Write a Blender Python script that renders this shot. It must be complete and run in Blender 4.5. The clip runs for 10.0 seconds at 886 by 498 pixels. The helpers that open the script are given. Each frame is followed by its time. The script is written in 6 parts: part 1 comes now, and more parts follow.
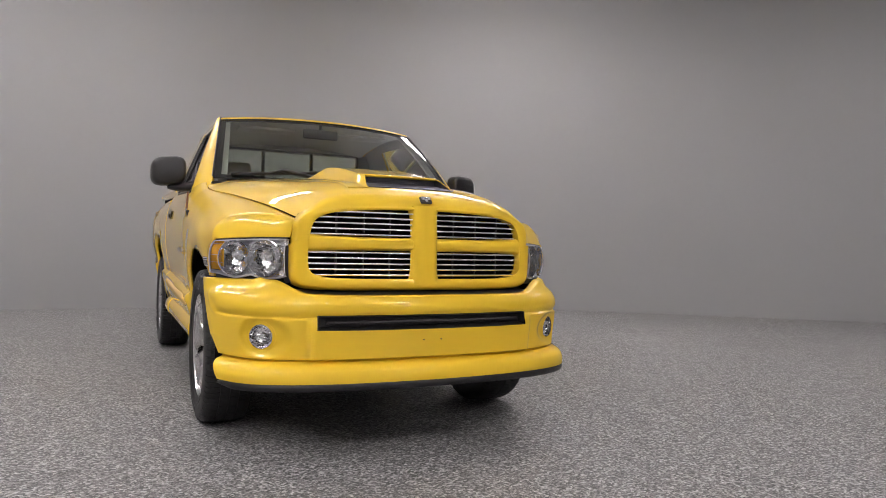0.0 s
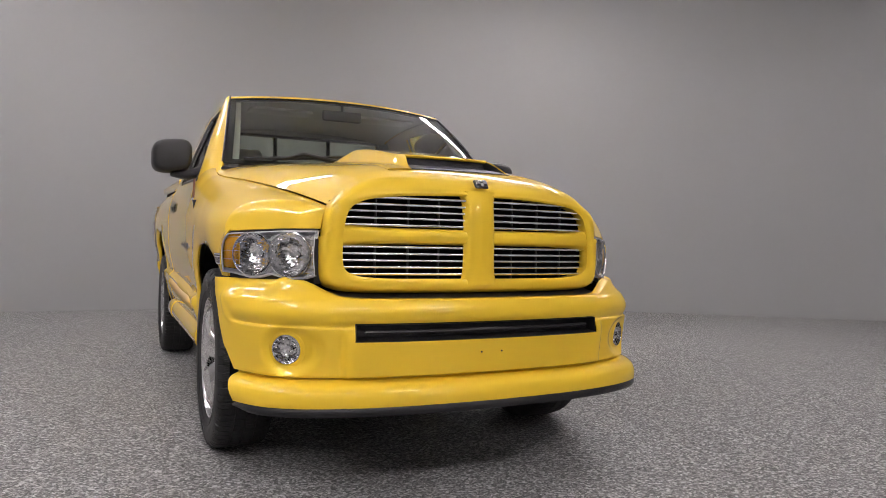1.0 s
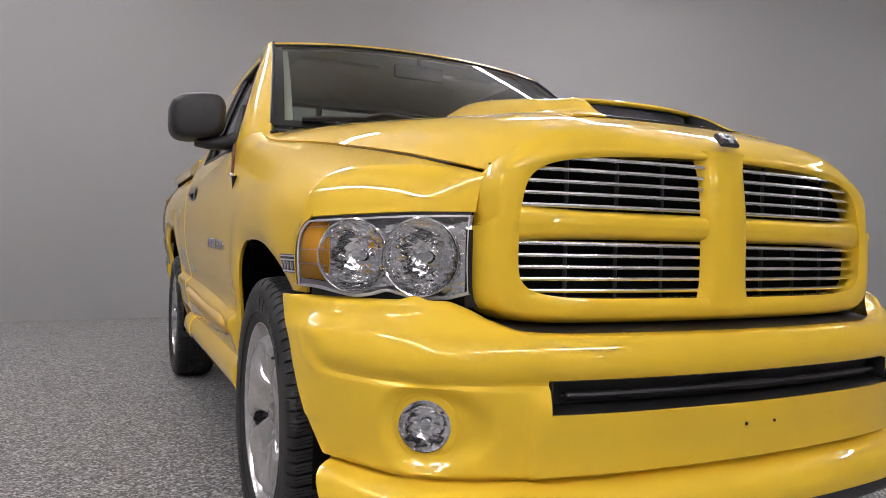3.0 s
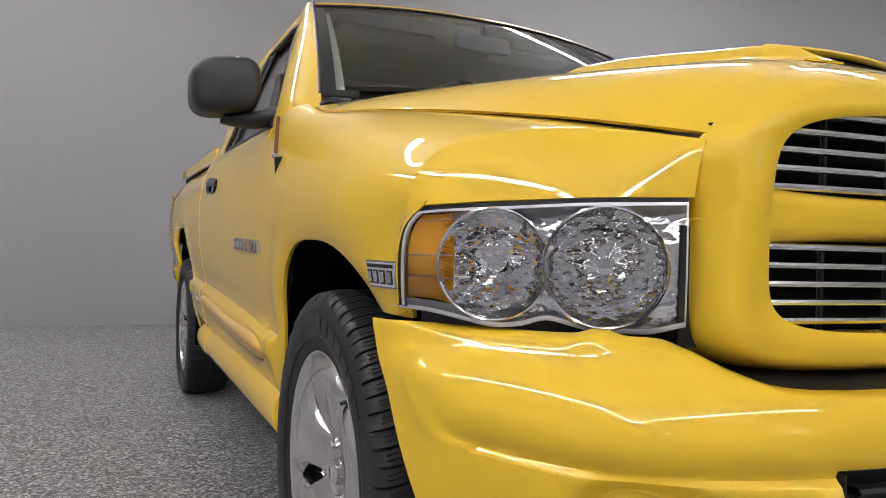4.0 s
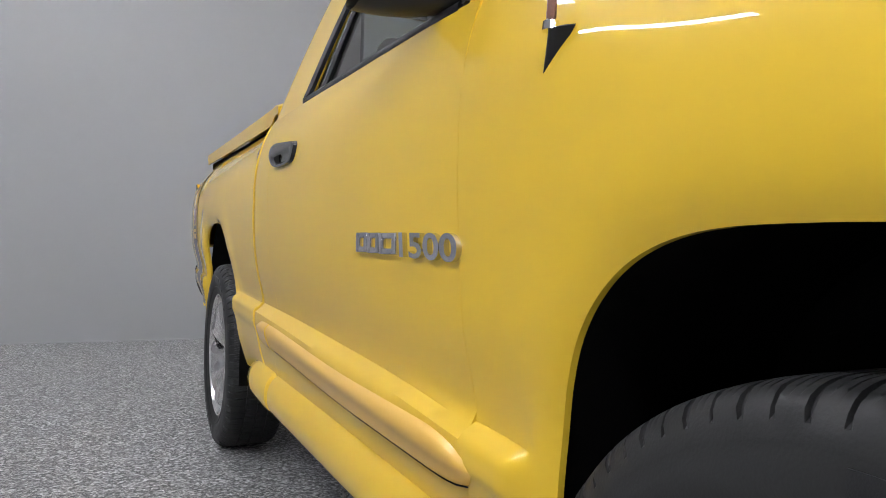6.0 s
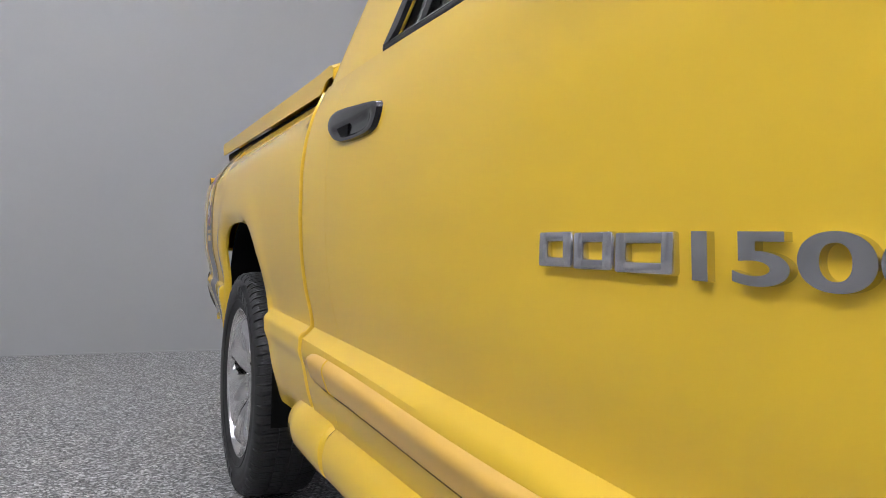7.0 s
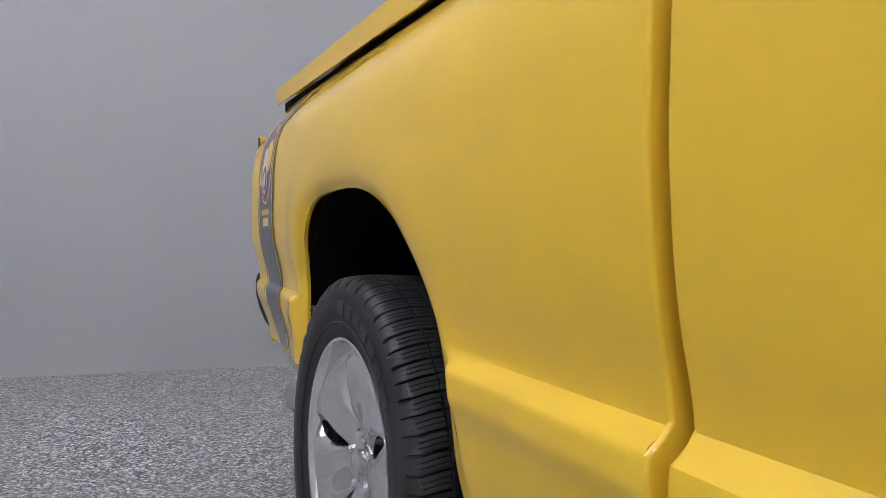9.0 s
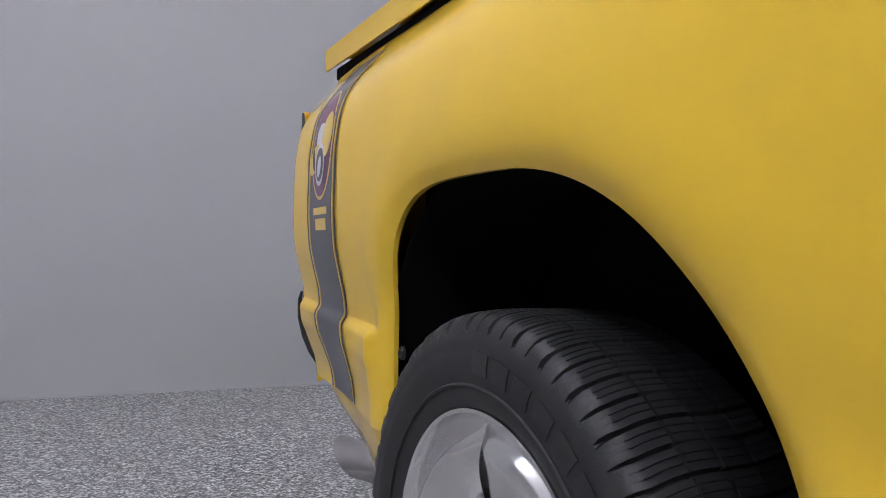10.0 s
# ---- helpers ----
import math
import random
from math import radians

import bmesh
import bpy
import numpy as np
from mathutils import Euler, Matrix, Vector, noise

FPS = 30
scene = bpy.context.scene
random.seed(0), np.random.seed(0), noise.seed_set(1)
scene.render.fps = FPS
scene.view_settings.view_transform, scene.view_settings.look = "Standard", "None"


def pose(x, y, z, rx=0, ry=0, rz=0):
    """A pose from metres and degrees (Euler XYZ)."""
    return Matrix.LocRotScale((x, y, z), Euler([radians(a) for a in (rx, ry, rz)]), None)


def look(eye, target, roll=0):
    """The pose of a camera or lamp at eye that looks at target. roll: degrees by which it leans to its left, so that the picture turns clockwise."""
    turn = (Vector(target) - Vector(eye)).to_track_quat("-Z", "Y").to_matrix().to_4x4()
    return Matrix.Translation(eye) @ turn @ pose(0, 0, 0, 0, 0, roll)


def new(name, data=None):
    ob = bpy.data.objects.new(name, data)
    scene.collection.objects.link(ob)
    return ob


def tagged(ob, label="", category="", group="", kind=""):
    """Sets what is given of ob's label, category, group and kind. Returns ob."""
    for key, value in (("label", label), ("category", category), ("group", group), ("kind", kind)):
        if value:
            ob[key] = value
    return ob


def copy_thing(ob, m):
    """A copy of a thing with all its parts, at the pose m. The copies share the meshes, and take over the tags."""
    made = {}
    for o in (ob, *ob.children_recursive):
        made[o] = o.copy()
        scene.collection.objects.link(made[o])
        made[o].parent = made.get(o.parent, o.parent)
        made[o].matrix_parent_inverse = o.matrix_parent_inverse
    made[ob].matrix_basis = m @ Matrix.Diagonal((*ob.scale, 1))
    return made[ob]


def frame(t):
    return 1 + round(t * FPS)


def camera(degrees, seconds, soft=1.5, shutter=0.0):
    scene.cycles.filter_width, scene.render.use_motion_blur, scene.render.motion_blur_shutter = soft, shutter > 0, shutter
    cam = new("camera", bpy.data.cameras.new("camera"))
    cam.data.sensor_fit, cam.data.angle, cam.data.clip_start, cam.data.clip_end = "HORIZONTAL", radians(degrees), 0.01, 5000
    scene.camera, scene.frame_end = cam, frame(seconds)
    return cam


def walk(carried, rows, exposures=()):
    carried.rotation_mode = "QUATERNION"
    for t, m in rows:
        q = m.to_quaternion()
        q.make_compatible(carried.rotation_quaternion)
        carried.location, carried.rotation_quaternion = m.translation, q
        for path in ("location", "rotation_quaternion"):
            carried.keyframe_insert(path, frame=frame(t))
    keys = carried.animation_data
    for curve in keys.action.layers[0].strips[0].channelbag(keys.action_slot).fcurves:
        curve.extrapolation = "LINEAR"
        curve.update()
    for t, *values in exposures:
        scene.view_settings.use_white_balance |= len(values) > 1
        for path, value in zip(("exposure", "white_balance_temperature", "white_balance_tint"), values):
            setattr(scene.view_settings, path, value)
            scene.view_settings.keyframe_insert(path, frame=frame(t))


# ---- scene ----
cam = camera(64.7, 10.0, soft=0.5)
PATH = [
    (0, (-1.396, -4.031, 0.991), (-0.531, -2.228, 0.98), 1.3),
    (0.5, (-1.376, -3.727, 0.971), (-0.516, -1.922, 0.953), 1.1),
    (1, (-1.364, -3.421, 0.963), (-0.501, -1.616, 0.948), 1.1),
    (1.5, (-1.367, -3.108, 0.957), (-0.505, -1.304, 0.95), 1.1),
    (2, (-1.352, -2.792, 0.947), (-0.492, -0.986, 0.93), 0.9),
    (2.2, (-1.343, -2.671, 0.948), (-0.484, -0.865, 0.937), 0.8),
    (3.3, (-1.371, -1.975, 0.934), (-0.506, -0.172, 0.924), 1.3),
    (3.5, (-1.374, -1.853, 0.938), (-0.508, -0.05, 0.933), 1.3),
    (4, (-1.383, -1.543, 0.931), (-0.514, 0.258, 0.929), 1.5),
    (4.2, (-1.387, -1.418, 0.928), (-0.524, 0.386, 0.934), 1.7),
    (4.5, (-1.392, -1.232, 0.926), (-0.526, 0.571, 0.927), 1.5),
    (5, (-1.39, -0.916, 0.917), (-0.52, 0.885, 0.919), 1.4),
    (5.5, (-1.4, -0.598, 0.91), (-0.528, 1.202, 0.915), 1.6),
    (6, (-1.413, -0.304, 0.916), (-0.544, 1.497, 0.922), 1.5),
    (7.3, (-1.407, 0.532, 0.919), (-0.536, 2.332, 0.937), 1.9),
    (7.5, (-1.406, 0.656, 0.914), (-0.536, 2.457, 0.927), 1.8),
    (8, (-1.411, 0.963, 0.914), (-0.535, 2.761, 0.923), 1.5),
    (8.5, (-1.427, 1.275, 0.913), (-0.546, 3.07, 0.929), 1.7),
    (9, (-1.422, 1.583, 0.887), (-0.544, 3.38, 0.894), 1.5),
    (9.5, (-1.407, 1.917, 0.905), (-0.526, 3.713, 0.911), 1.6),
    (10, (-1.414, 2.228, 0.906), (-0.531, 4.022, 0.919), 1.8),
]
walk(cam, [(t, look(eye, target, roll)) for t, eye, target, roll in PATH],
     [(0, -0.17, 6600, 18), (2.0, -0.25, 6550, 19), (3.5, -0.27, 6400, 18), (4.0, -0.25, 6350, 16), (5.0, -0.26, 6200, 13),
      (5.5, -0.09, 6100, 12), (6.0, 0.06, 6050, 13), (7.5, 0.04, 6050, 15), (10, 0.02, 5850, 19)])

# ---- world and exposure ----
world = bpy.data.worlds.new("world")
scene.world = world
world.use_nodes = True
world.node_tree.nodes["Background"].inputs[0].default_value = (0.5, 0.52, 0.55, 1)
world.node_tree.nodes["Background"].inputs[1].default_value = 0.0
scene.view_settings.exposure = 0.0


# ---- materials ----
def mat(name, color, rough=0.5, metal=0.0, coat=0.0, coat_rough=0.03, vary=0.0, scale=8.0, bump=0.0, bump_scale=80.0, spec=0.5, fine=0.0):
    """A principled material whose colour varies at a large and a small scale, with fine relief."""
    m = bpy.data.materials.new(name)
    m.use_nodes = True
    nt = m.node_tree
    b = nt.nodes["Principled BSDF"]
    b.inputs["Base Color"].default_value = (*color, 1)
    b.inputs["Roughness"].default_value = rough
    b.inputs["Metallic"].default_value = metal
    b.inputs["Specular IOR Level"].default_value = spec
    b.inputs["Coat Weight"].default_value = coat
    b.inputs["Coat Roughness"].default_value = coat_rough
    b.inputs["Coat IOR"].default_value = 1.36
    geo = nt.nodes.new("ShaderNodeTexCoord")
    if vary or fine:
        n = nt.nodes.new("ShaderNodeTexNoise")
        n.inputs["Scale"].default_value = scale
        n.inputs["Detail"].default_value = 4
        n2 = nt.nodes.new("ShaderNodeTexNoise")
        n2.inputs["Scale"].default_value = scale * 22
        n2.inputs["Detail"].default_value = 2
        nt.links.new(geo.outputs["Object"], n.inputs["Vector"])
        nt.links.new(geo.outputs["Object"], n2.inputs["Vector"])
        add = nt.nodes.new("ShaderNodeMath")
        add.operation = "MULTIPLY_ADD"
        add.inputs[1].default_value = vary
        add.inputs[2].default_value = 1 - vary / 2 - fine / 2
        nt.links.new(n.outputs["Fac"], add.inputs[0])
        add2 = nt.nodes.new("ShaderNodeMath")
        add2.operation = "MULTIPLY_ADD"
        add2.inputs[1].default_value = fine
        nt.links.new(n2.outputs["Fac"], add2.inputs[0])
        nt.links.new(add.outputs[0], add2.inputs[2])
        sc = nt.nodes.new("ShaderNodeVectorMath")
        sc.operation = "SCALE"
        sc.inputs[0].default_value = color
        nt.links.new(add2.outputs[0], sc.inputs["Scale"])
        nt.links.new(sc.outputs[0], b.inputs["Base Color"])
        r = nt.nodes.new("ShaderNodeMath")
        r.operation = "MULTIPLY_ADD"
        r.inputs[1].default_value = vary * 0.4
        r.inputs[2].default_value = rough - vary * 0.2
        nt.links.new(n.outputs["Fac"], r.inputs[0])
        nt.links.new(r.outputs[0], b.inputs["Roughness"])
    if bump:
        n = nt.nodes.new("ShaderNodeTexNoise")
        n.inputs["Scale"].default_value = bump_scale
        n.inputs["Detail"].default_value = 3
        nt.links.new(geo.outputs["Object"], n.inputs["Vector"])
        bp = nt.nodes.new("ShaderNodeBump")
        bp.inputs["Strength"].default_value = bump
        bp.inputs["Distance"].default_value = 0.01
        nt.links.new(n.outputs["Fac"], bp.inputs["Height"])
        nt.links.new(bp.outputs[0], b.inputs["Normal"])
    return m


def glass(name, tint, rough=0.0, gloss=1.45):
    """A thin pane: clear or tinted, with Fresnel gloss."""
    m = bpy.data.materials.new(name)
    m.use_nodes = True
    nt = m.node_tree
    nt.nodes.remove(nt.nodes["Principled BSDF"])
    t = nt.nodes.new("ShaderNodeBsdfTransparent")
    t.inputs[0].default_value = (*tint, 1)
    g = nt.nodes.new("ShaderNodeBsdfGlossy")
    g.inputs["Roughness"].default_value = rough
    fr = nt.nodes.new("ShaderNodeFresnel")
    fr.inputs["IOR"].default_value = gloss
    mx = nt.nodes.new("ShaderNodeMixShader")
    nt.links.new(fr.outputs[0], mx.inputs[0])
    nt.links.new(t.outputs[0], mx.inputs[1])
    nt.links.new(g.outputs[0], mx.inputs[2])
    nt.links.new(mx.outputs[0], nt.nodes["Material Output"].inputs[0])
    return m


def glow(name, color, strength):
    m = bpy.data.materials.new(name)
    m.use_nodes = True
    nt = m.node_tree
    b = nt.nodes["Principled BSDF"]
    b.inputs["Base Color"].default_value = (0.8, 0.8, 0.8, 1)
    b.inputs["Emission Color"].default_value = (*color, 1)
    b.inputs["Emission Strength"].default_value = strength
    return m


def flake_floor():
    """Epoxy floor strewn with light and dark chips under a satin clear coat."""
    m = bpy.data.materials.new("chip_epoxy")
    m.use_nodes = True
    nt = m.node_tree
    b = nt.nodes["Principled BSDF"]
    geo = nt.nodes.new("ShaderNodeTexCoord")
    warp = nt.nodes.new("ShaderNodeTexNoise")
    warp.inputs["Scale"].default_value = 140
    nt.links.new(geo.outputs["Object"], warp.inputs["Vector"])
    mixv = nt.nodes.new("ShaderNodeMix")
    mixv.data_type = "VECTOR"
    mixv.inputs["Factor"].default_value = 0.008
    nt.links.new(geo.outputs["Object"], mixv.inputs["A"])
    nt.links.new(warp.outputs["Color"], mixv.inputs["B"])
    ramps = []
    for scale, stops in ((105, ((0.0, 0.015), (0.24, 0.06), (0.46, 0.19), (0.70, 0.42), (1.0, 0.72))), (210, ((0.0, 0.035), (0.4, 0.13), (0.72, 0.33), (1.0, 0.62)))):
        v = nt.nodes.new("ShaderNodeTexVoronoi")
        v.inputs["Scale"].default_value = scale
        nt.links.new(mixv.outputs["Result"], v.inputs["Vector"])
        sep = nt.nodes.new("ShaderNodeSeparateColor")
        nt.links.new(v.outputs["Color"], sep.inputs[0])
        rp = nt.nodes.new("ShaderNodeValToRGB")
        rp.color_ramp.interpolation = "CONSTANT"
        el = rp.color_ramp.elements
        el[0].position, el[0].color = stops[0][0], (stops[0][1],) * 3 + (1,)
        el[1].position, el[1].color = stops[-1][0] - 0.1, (stops[-1][1],) * 3 + (1,)
        for p, c in stops[1:-1]:
            e = el.new(p)
            e.color = (c, c * 0.99, c * 0.97, 1)
        nt.links.new(sep.outputs[0], rp.inputs[0])
        ramps.append(rp)
    mx = nt.nodes.new("ShaderNodeMix")
    mx.data_type = "RGBA"
    mx.inputs["Factor"].default_value = 0.45
    nt.links.new(ramps[0].outputs[0], mx.inputs["A"])
    nt.links.new(ramps[1].outputs[0], mx.inputs["B"])
    big = nt.nodes.new("ShaderNodeTexNoise")
    big.inputs["Scale"].default_value = 1.1
    big.inputs["Detail"].default_value = 5
    nt.links.new(geo.outputs["Object"], big.inputs["Vector"])
    k = nt.nodes.new("ShaderNodeMath")
    k.operation = "MULTIPLY_ADD"
    k.inputs[1].default_value = 0.35
    k.inputs[2].default_value = 0.83
    nt.links.new(big.outputs["Fac"], k.inputs[0])
    sc = nt.nodes.new("ShaderNodeVectorMath")
    sc.operation = "SCALE"
    nt.links.new(mx.outputs["Result"], sc.inputs[0])
    nt.links.new(k.outputs[0], sc.inputs["Scale"])
    nt.links.new(sc.outputs[0], b.inputs["Base Color"])
    rg = nt.nodes.new("ShaderNodeMath")
    rg.operation = "MULTIPLY_ADD"
    rg.inputs[1].default_value = 0.25
    rg.inputs[2].default_value = 0.40
    nt.links.new(big.outputs["Fac"], rg.inputs[0])
    nt.links.new(rg.outputs[0], b.inputs["Roughness"])
    bp = nt.nodes.new("ShaderNodeBump")
    bp.inputs["Strength"].default_value = 0.25
    bp.inputs["Distance"].default_value = 0.002
    nt.links.new(mx.outputs["Result"], bp.inputs["Height"])
    nt.links.new(bp.outputs[0], b.inputs["Normal"])
    return m


PAINT = mat("yellow_clearcoat", (0.765, 0.500, 0.030), 0.5, coat=1.0, coat_rough=0.006, vary=0.05, scale=1.5, spec=0.12)
PAINT2 = mat("yellow_moulding", (0.76, 0.46, 0.07), 0.45, coat=0.6, coat_rough=0.12, vary=0.05, scale=3)
BLACK = mat("black_plastic", (0.012, 0.012, 0.013), 0.42, vary=0.2, scale=9, bump=0.15, bump_scale=600)
GLOSS = mat("glossy_black_plastic", (0.006, 0.006, 0.007), 0.16, vary=0.2, scale=9)
# near black: the shade of gaps, ducts and wheel arches is in this colour
DARK = mat("cavity_shade", (0.004, 0.004, 0.004), 0.85, vary=0.2, scale=6, spec=0.08)
RUBBER = mat("tyre_rubber", (0.017, 0.017, 0.017), 0.58, vary=0.5, scale=14, fine=0.3, bump=0.07, bump_scale=300)
MESH = mat("dark_grey_mesh", (0.06, 0.06, 0.065), 0.4, 0.5, vary=0.1, scale=20)
CHROME = mat("chrome", (0.86, 0.86, 0.87), 0.06, 1.0, vary=0.06, scale=5)
RIMMET = mat("polished_alloy", (0.76, 0.75, 0.75), 0.15, 1.0, vary=0.04, scale=9)
BADGE = mat("badge_metal", (0.62, 0.62, 0.64), 0.22, 1.0, vary=0.1, scale=30)
SLAT = mat("polished_grille_metal", (0.94, 0.94, 0.95), 0.20, 1.0, vary=0.05, scale=6)
REFLECT = mat("lamp_reflector", (0.97, 0.97, 0.98), 0.05, 0.93)
NT = REFLECT.node_tree
CELL = NT.nodes.new("ShaderNodeTexNoise")
CELL.inputs["Scale"].default_value = 66
CELL.inputs["Detail"].default_value = 1.6
MAPV = NT.nodes.new("ShaderNodeMapping")
MAPV.inputs["Scale"].default_value = (0.7, 0.7, 1.7)
NT.links.new(NT.nodes.new("ShaderNodeTexCoord").outputs["Object"], MAPV.inputs["Vector"])
NT.links.new(MAPV.outputs[0], CELL.inputs["Vector"])
TILT = NT.nodes.new("ShaderNodeVectorMath")
TILT.operation = "MULTIPLY_ADD"
TILT.inputs[1].default_value = (0.7, 0.7, 1.1)
NT.links.new(CELL.outputs["Color"], TILT.inputs[0])
GN = NT.nodes.new("ShaderNodeNewGeometry")
BACKS = NT.nodes.new("ShaderNodeVectorMath")
BACKS.operation = "SUBTRACT"
BACKS.inputs[1].default_value = (0.35, 0.35, 0.47)
NT.links.new(GN.outputs["Normal"], BACKS.inputs[0])
NT.links.new(BACKS.outputs[0], TILT.inputs[2])
NORM = NT.nodes.new("ShaderNodeVectorMath")
NORM.operation = "NORMALIZE"
NT.links.new(TILT.outputs[0], NORM.inputs[0])
NT.links.new(NORM.outputs[0], NT.nodes["Principled BSDF"].inputs["Normal"])
AMBER = mat("amber_plastic", (1.0, 0.50, 0.02), 0.22, coat=0.6, vary=0.08, scale=30, bump=0.03, bump_scale=90)
SILVER = mat("silver_trim", (0.66, 0.66, 0.68), 0.28, 0.55, vary=0.08, scale=10)
LENS = glass("clear_lens", (0.95, 0.95, 0.95), 0.0, 1.45)
SCREEN = glass("windscreen_glass", (0.88, 0.94, 0.86), 0.0, 1.65)
SIDEGLASS = glass("side_glass", (0.66, 0.69, 0.66), 0.0, 1.5)
CABIN = mat("grey_cabin_trim", (0.34, 0.34, 0.32), 0.7, vary=0.2, scale=7, bump=0.1, bump_scale=300)
CLOTH = mat("taupe_seat_cloth", (0.36, 0.34, 0.31), 0.9, vary=0.2, scale=10, fine=0.2, bump=0.3, bump_scale=400)
HEADLINE = mat("grey_headlining", (0.62, 0.62, 0.58), 0.9, vary=0.1, scale=6)
STRIPE = mat("charcoal_decal", (0.075, 0.075, 0.085), 0.4, coat=0.5, vary=0.05, scale=4)
THREAD = mat("black_decal_line", (0.012, 0.012, 0.012), 0.4, vary=0.05, scale=4)
GOLD = mat("pale_yellow_decal", (0.68, 0.50, 0.14), 0.45, vary=0.05, scale=9)
PLUM = mat("plum_decal", (0.16, 0.07, 0.13), 0.45, vary=0.1, scale=9)
PALE = mat("pale_grey_decal", (0.55, 0.55, 0.58), 0.45, vary=0.05, scale=9)
STEEL = mat("brushed_exhaust_steel", (0.50, 0.48, 0.47), 0.12, 1.0, vary=0.2, scale=20)
FLOOR = flake_floor()
WALL = mat("grey_wall_paint", (0.282, 0.284, 0.286), 0.62, vary=0.05, scale=0.7, fine=0.02, bump=0.05, bump_scale=60)
CEIL = mat("grey_ceiling", (0.78, 0.78, 0.78), 0.8, vary=0.1, scale=1.2)
WHITE = mat("white_fixture", (0.75, 0.75, 0.75), 0.5, vary=0.05, scale=5)
TUBE = glow("lit_diffuser", (1.0, 0.985, 0.975), 78.0)


# ---- mesh tools ----
class Geo:
    """Vertices and faces that grow piece by piece."""

    def __init__(self):
        self.v, self.f = [], []

    def grid(self, fn, nu, nv, skip=None, loop=False):
        """A sheet of (nu+1) x (nv+1) points fn(i / nu, j / nv)."""
        base, w = len(self.v), nv + 1
        for i in range(nu if loop else nu + 1):
            for j in range(nv + 1):
                self.v.append(tuple(fn(i / nu, j / nv)))
        for i in range(nu):
            k = (i + 1) % nu if loop else i + 1
            for j in range(nv):
                if skip and skip(i, j):
                    continue
                self.f.append((base + i * w + j, base + k * w + j, base + k * w + j + 1, base + i * w + j + 1))
        return self

    def sheet(self, fn, nu, nv, c):
        """A grid whose faces look away from the point c."""
        return self.add(Geo().grid(fn, nu, nv).outward(c))

    def box(self, lo, hi, r=0.0, seg=2, m=None):
        bm = bmesh.new()
        bmesh.ops.create_cube(bm, size=1)
        for q in bm.verts:
            q.co = Vector([(a + b) / 2 + c * (b - a) for a, b, c in zip(lo, hi, q.co)])
        if r:
            bmesh.ops.bevel(bm, geom=list(bm.edges), offset=r, segments=seg, affect="EDGES", profile=0.5)
        return self.take(bm, m)

    def take(self, bm, m=None):
        base = len(self.v)
        bm.verts.index_update()
        for q in bm.verts:
            self.v.append(tuple(m @ q.co) if m else tuple(q.co))
        for q in bm.faces:
            self.f.append(tuple(base + c.index for c in q.verts))
        bm.free()
        return self

    def add(self, other, m=None):
        base = len(self.v)
        self.v += [tuple(m @ Vector(p)) for p in other.v] if m else other.v
        self.f += [tuple(base + i for i in q) for q in other.f]
        return self

    def tube(self, pts, r, n=10, cap=True):
        """A round bar along pts; r may be a list of radii."""
        rs = r if isinstance(r, (list, tuple)) else [r] * len(pts)
        pts = [Vector(p) for p in pts]
        base = len(self.v)
        side = None
        for i, p in enumerate(pts):
            d = (pts[min(i + 1, len(pts) - 1)] - pts[max(i - 1, 0)]).normalized()
            if side is None:
                side = d.orthogonal().normalized()
            side = (side - d * side.dot(d)).normalized()
            up = d.cross(side)
            for k in range(n):
                a = 2 * math.pi * k / n
                self.v.append(tuple(p + (side * math.cos(a) + up * math.sin(a)) * rs[i]))
        for i in range(len(pts) - 1):
            for k in range(n):
                a, b = base + i * n + k, base + i * n + (k + 1) % n
                self.f.append((a, b, b + n, a + n))
        if cap:
            self.f.append(tuple(base + k for k in range(n))[::-1])
            self.f.append(tuple(base + (len(pts) - 1) * n + k for k in range(n)))
        return self

    def revolve(self, prof, n=48, axis="x", at=(0, 0, 0)):
        """prof: (along, radius) pairs turned about an axis through at."""
        def fn(u, v):
            a = 2 * math.pi * u
            s, r = prof[round(v * (len(prof) - 1))]
            c = (s, r * math.cos(a), r * math.sin(a)) if axis == "x" else (r * math.cos(a), s, r * math.sin(a)) if axis == "y" else (r * math.cos(a), r * math.sin(a), s)
            return [p + q for p, q in zip(c, at)]
        return self.grid(fn, n, len(prof) - 1, loop=True)

    def extrude(self, outline, way):
        """A closed flat outline pushed along way."""
        n, base = len(outline), len(self.v)
        self.v += [tuple(p) for p in outline] + [tuple(a + b for a, b in zip(p, way)) for p in outline]
        self.f.append(tuple(base + k for k in range(n))[::-1])
        self.f.append(tuple(base + n + k for k in range(n)))
        for k in range(n):
            self.f.append((base + k, base + (k + 1) % n, base + n + (k + 1) % n, base + n + k))
        return self

    def mirrored(self):
        g = Geo()
        g.v = [(-x, y, z) for x, y, z in self.v]
        g.f = [q[::-1] for q in self.f]
        return g

    def outward(self, c):
        """Turns a sheet's faces away from the point c."""
        s, c = 0.0, Vector(c)
        for q in self.f:
            p = [Vector(self.v[i]) for i in q[:4]]
            nrm = (p[1] - p[0]).cross(p[-1] - p[0])
            s += nrm.dot(sum(p, Vector()) / len(p) - c)
        if s < 0:
            self.f = [q[::-1] for q in self.f]
        return self


